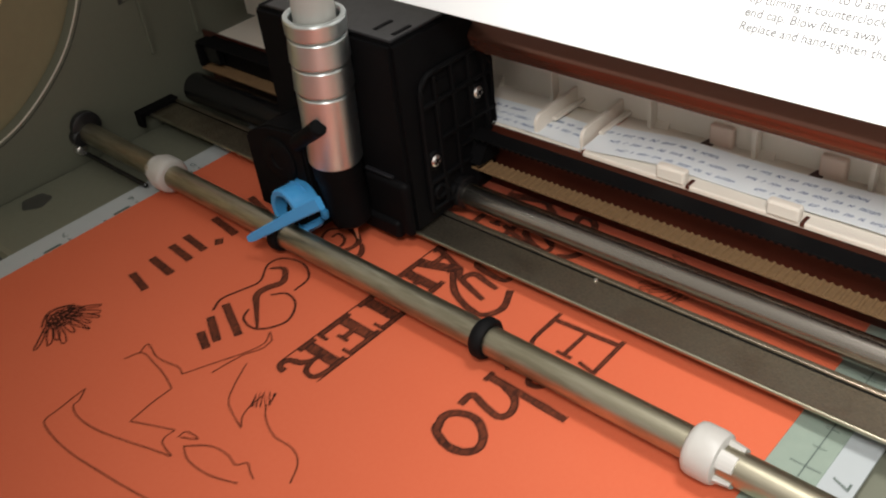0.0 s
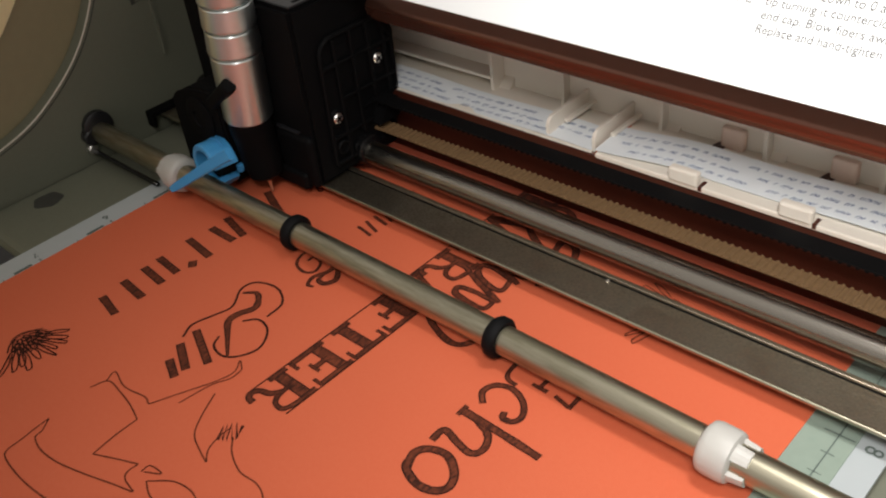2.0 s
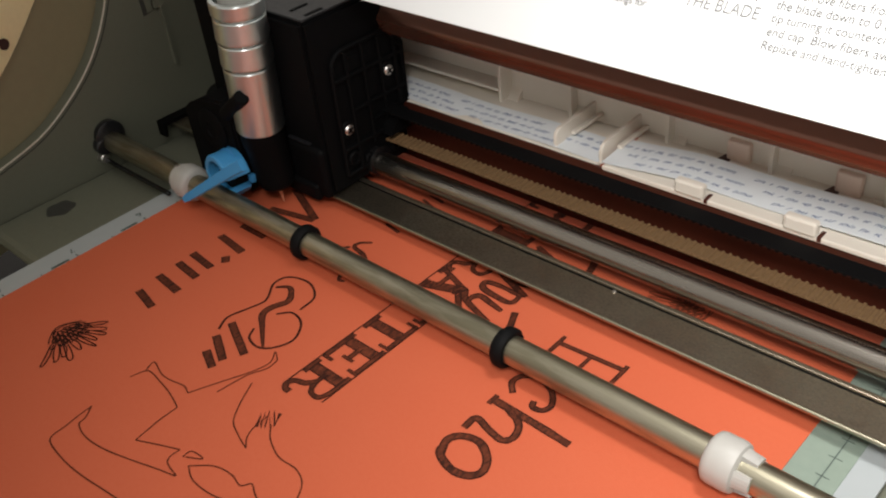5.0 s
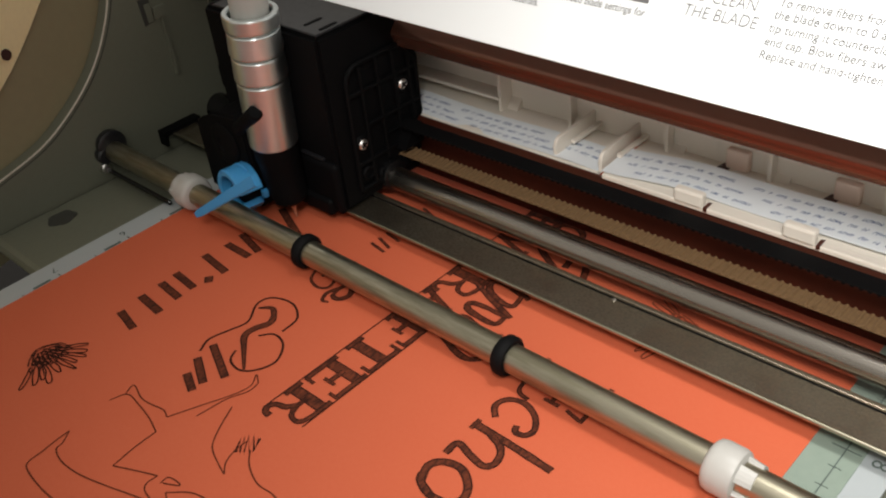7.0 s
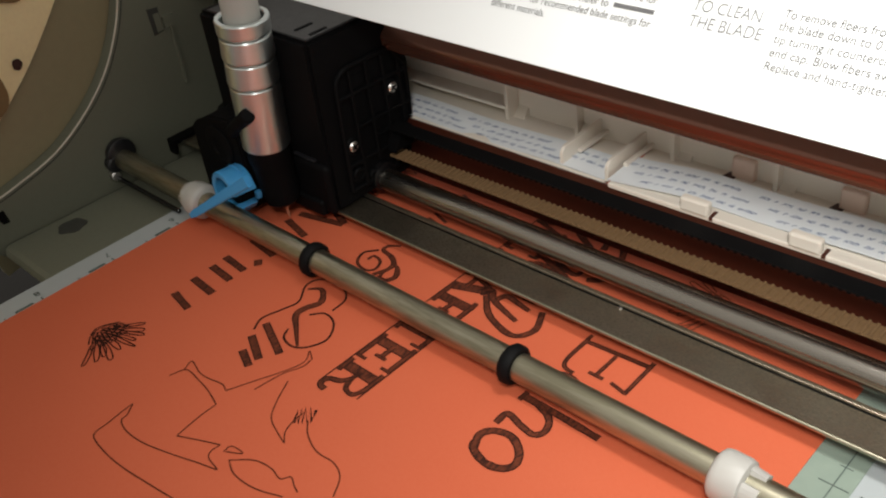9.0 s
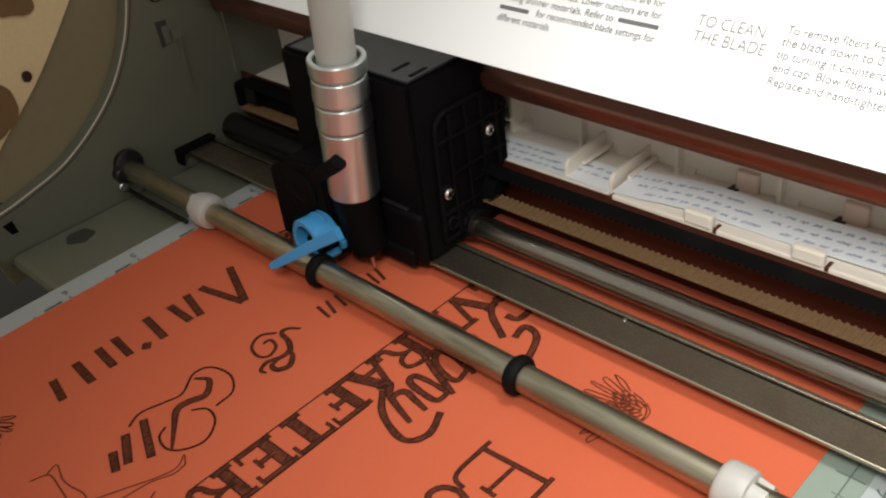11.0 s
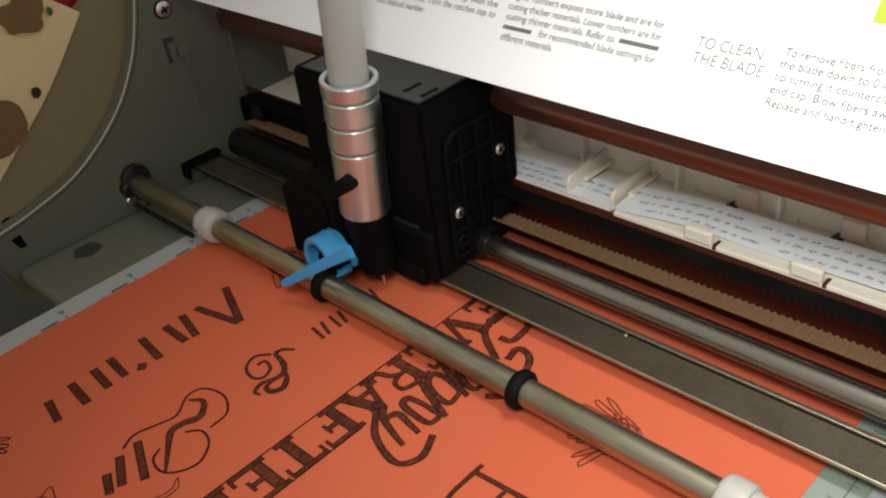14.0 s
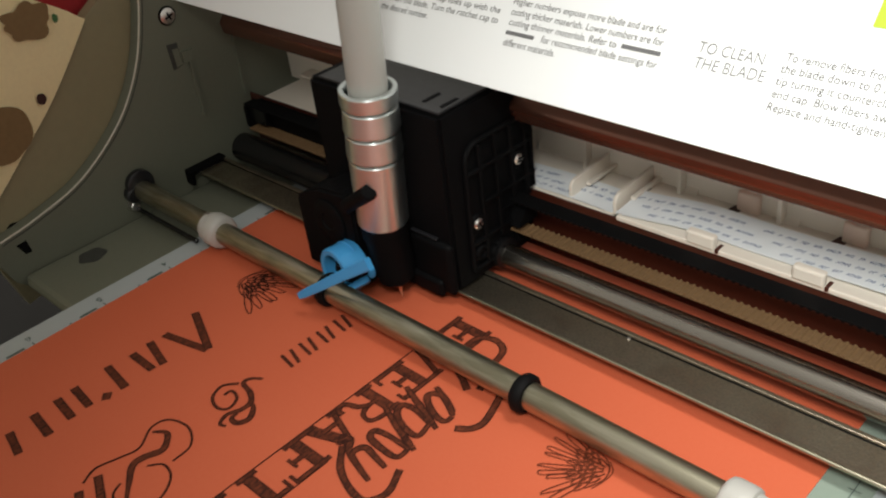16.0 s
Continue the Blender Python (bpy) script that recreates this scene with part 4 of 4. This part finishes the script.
def line(text, x0, x1, h, height=0.0019):
    """One printed line on the page; the box spans ascenders and descenders as the words have them."""
    low = 0.0005 if any(c in text for c in "gjpqy,") else 0.0
    tagged(lettering(text, x0, x1, h - low, h + height, -0.00035, PRINT_GREY, leaflet, "printed_line", turn="page"), kind="stuff")


for text, x0, x1, h in (("Higher numbers expose more blade and are for", 0.1039, 0.1508, 0.0232), ("cutting thicker materials. Lower numbers are for", 0.1044, 0.1513, 0.0203),
                        ("cutting thinner materials. Refer to", 0.1050, 0.1392, 0.0175), ("for recommended blade settings for", 0.1171, 0.1519, 0.0147),
                        ("different materials.", 0.1057, 0.1229, 0.0119), ("the desired number.", 0.0565, 0.0761, 0.0142),
                        ("line on the blade. Turn the ratchet cap to", 0.0566, 0.1011, 0.0171), ("cap lines up with the", 0.0766, 0.1006, 0.0199),
                        ("To remove fibers from the", 0.1809, 0.2076, 0.0228), ("the blade down to 0 and", 0.1808, 0.2064, 0.0201),
                        ("tip turning it counterclockwise", 0.1808, 0.2124, 0.0172), ("end cap. Blow fibers away", 0.1811, 0.2082, 0.0143), ("Replace and hand-tighten the", 0.1812, 0.2106, 0.0113)):
    line(text, x0, x1, h)
lettering("TO CLEAN", 0.1603, 0.1764, 0.0208, 0.0234, -0.00035, PRINT_GREY, leaflet, "printed_heading", turn="page", thick=-0.014)
lettering("THE BLADE", 0.1607, 0.1780, 0.0171, 0.0197, -0.00035, PRINT_GREY, leaflet, "printed_heading", turn="page", thick=-0.014)
part("printed_bar", box(0.1407, 0.1516, -0.0004, -0.00025, 0.0179, 0.0189), PRINT_GREY, leaflet)
part("printed_bar", box(0.1052, 0.1146, -0.0004, -0.00025, 0.0150, 0.0160), PRINT_GREY, leaflet)
leaflet.matrix_world = pose(0, 0.0351, 0.0702, -42)


# ---- what moves ----
FEED_A = [
    (0, 0.0484), (0.1, 0.0451), (0.2, 0.0445), (0.3, 0.0443), (0.4, 0.0441), (0.5, 0.0427), (0.6, 0.0411), (0.7, 0.0408),
    (0.8, 0.0408), (0.9, 0.04), (1, 0.0398), (1.1, 0.0389), (1.2, 0.0383), (1.3, 0.038), (1.4, 0.0372), (1.5, 0.036),
    (1.6, 0.0349), (1.7, 0.0349), (1.8, 0.0346), (1.9, 0.0349), (2, 0.0338), (2.1, 0.0329), (2.2, 0.0343), (2.3, 0.0355),
    (2.4, 0.0352), (2.5, 0.0356), (2.6, 0.0355), (2.7, 0.0353), (2.8, 0.0342), (2.9, 0.0321), (3, 0.0331), (3.1, 0.0342),
    (3.2, 0.0356), (3.3, 0.0359), (3.4, 0.0368), (3.5, 0.0379), (3.6, 0.0386), (3.7, 0.0403), (3.8, 0.0418), (3.9, 0.0434),
    (4, 0.0436), (4.2, 0.0451),
]
FEED_B = [
    (6.3, 0.0323), (6.5, 0.0315), (6.6, 0.0325), (6.7, 0.0336), (6.8, 0.0343), (6.9, 0.0356), (7, 0.0353), (7.1, 0.0359),
    (7.2, 0.0358), (7.3, 0.0373), (7.4, 0.0387), (7.5, 0.0401), (7.6, 0.0413), (7.7, 0.0425), (7.8, 0.0433), (7.9, 0.0439),
    (8, 0.0439), (8.1, 0.044), (8.2, 0.0445), (8.3, 0.046), (8.4, 0.0465), (8.5, 0.0468), (8.6, 0.0476), (8.7, 0.0496),
    (8.8, 0.0512), (8.9, 0.0514), (9, 0.0511), (9.1, 0.0503), (9.2, 0.0483),
]
FEED_C = [
    (11.3, 0.0021), (11.4, 0.0006), (11.5, -0.0003), (11.6, -0.0001), (11.7, 0.0008), (11.8, 0.0023), (11.9, 0.0037), (12, 0.0031),
    (12.1, 0.0011), (12.2, 0.0005), (12.3, -0.0002), (12.4, -0.0002), (12.5, 0), (12.6, 0.0005), (12.7, 0.0004), (12.8, 0.0007),
    (12.9, 0.0009), (13, 0.0014), (13.1, 0.0019), (13.2, 0.0035), (13.3, 0.0047), (13.4, 0.0069), (13.5, 0.0078), (13.6, 0.0077),
    (13.7, 0.006), (13.8, 0.005), (13.9, 0.0042), (14, 0.0032), (14.1, 0.002), (14.2, -0.0001), (14.3, -0.0019), (14.4, -0.0014),
    (14.5, 0), (14.6, 0.0015), (14.7, 0.0015), (14.8, 0.0013), (14.9, 0.0014), (15, 0.0007), (15.1, -0.0007), (15.2, -0.0011),
    (15.3, -0.002), (15.4, -0.0049), (15.5, -0.0082), (15.6, -0.011), (15.7, -0.0119), (15.8, -0.0117), (15.9, -0.0118), (16, -0.0103),
]
TRAVEL_A = [
    (0, 0.0009), (0.1, -0.001), (0.2, -0.0035), (0.3, -0.006), (0.4, -0.007), (0.5, -0.0063), (0.6, -0.0048), (0.7, -0.0028),
    (0.8, -0.0018), (0.9, -0.0063), (1, -0.0108), (1.1, -0.0155), (1.2, -0.02), (1.3, -0.0248), (1.4, -0.0297), (1.5, -0.0355),
    (1.6, -0.04), (1.7, -0.0418), (1.8, -0.0425), (1.9, -0.0433), (2, -0.0461), (2.1, -0.046), (2.2, -0.0445), (2.3, -0.0408),
    (2.4, -0.0428), (2.5, -0.0436), (2.6, -0.0442), (2.7, -0.0447), (2.8, -0.0465), (2.9, -0.047), (3, -0.0468), (3.1, -0.0442),
    (3.2, -0.0415), (3.3, -0.0393), (3.4, -0.0393), (3.5, -0.0362), (3.6, -0.0338), (3.7, -0.0305), (3.8, -0.0285), (3.9, -0.0287),
    (4, -0.0297), (4.1, -0.0335), (4.2, -0.0375),
]
TRAVEL_B = [
    (6.3, -0.0478), (6.4, -0.0478), (6.5, -0.0477), (6.6, -0.0467), (6.7, -0.0442), (6.8, -0.0423), (6.9, -0.0398), (7, -0.0391),
    (7.1, -0.0385), (7.2, -0.0382), (7.3, -0.036), (7.4, -0.0333), (7.5, -0.0307), (7.6, -0.028), (7.7, -0.0278), (7.8, -0.028),
    (7.9, -0.028), (8, -0.0297), (8.1, -0.0328), (8.2, -0.0358), (8.3, -0.0382), (8.4, -0.0408), (8.5, -0.0427), (8.6, -0.0447),
    (8.7, -0.0462), (8.8, -0.0455), (8.9, -0.0462), (9, -0.0471), (9.1, -0.0473), (9.2, -0.0483),
]
TRAVEL_C = [
    (11.3, -0.005), (11.4, -0.007), (11.5, -0.0082), (11.6, -0.0075), (11.7, -0.007), (11.8, -0.0045), (11.9, -0.0022), (12, -0.0016),
    (12.1, -0.0025), (12.2, -0.0025), (12.3, -0.0007), (12.4, 0.0013), (12.5, 0), (12.6, -0.001), (12.7, -0.0037), (12.8, -0.0045),
    (12.9, -0.0067), (13, -0.0061), (13.1, -0.0045), (13.2, -0.0015), (13.3, 0.0008), (13.4, 0.0028), (13.5, 0.0033), (13.6, 0.0035),
    (13.7, 0.0018), (13.8, 0.0003), (13.9, -0.0015), (14, -0.0045), (14.1, -0.0062), (14.2, -0.008), (14.3, -0.009), (14.4, -0.0087),
    (14.5, -0.0078), (14.6, -0.0057), (14.7, -0.0037), (14.8, 0.0038), (14.9, 0.0043), (15, 0.0033), (15.1, 0.0013), (15.2, 0.0008),
    (15.3, 0.0015), (15.4, 0.0023), (15.5, 0.0014), (15.6, -0.001), (15.7, -0.0035), (15.8, -0.0025), (15.9, -0.0012), (16, 0.0018),
]
FEED, TRAVEL = FEED_A + FEED_B + FEED_C, TRAVEL_A + TRAVEL_B + TRAVEL_C
LIFT = [
    (0, 0), (0.7, 0), (0.9, 0.0025), (1.2, 0.0027), (1.6, 0.0028), (1.8, 0), (4.2, 0), (11.3, 0), (11.7, 0), (11.9, 0.0027), (12.1, 0.0027), (12.3, 0),
    (12.6, 0), (12.75, 0.0026), (12.85, 0.0026), (12.97, 0), (16, 0),
]


def motions():
    """The mat and its card are fed along y, the roller turns on them, the carriage runs along x and its clamp lifts the pen."""
    for ob in (cutting_mat, card):
        walk(ob, [(t, pose(0, s, 0)) for t, s in FEED])
    rolled = []
    for (t0, s0), (t1, s1) in zip(FEED, FEED[1:]):
        n = 1 + int(abs(s1 - s0) / 0.008)
        rolled += [(t0 + (t1 - t0) * k / n, s0 + (s1 - s0) * k / n) for k in range(n)]
    walk(roller, [(t, pose(0, 0, ROLLER_Z, math.degrees(s / 0.0080))) for t, s in rolled + FEED[-1:]])
    walk(holder, [(t, pose(0, 0, h)) for t, h in LIFT])
    walk(carriage, [(t, pose(x, 0, 0)) for t, x in TRAVEL])


motions()
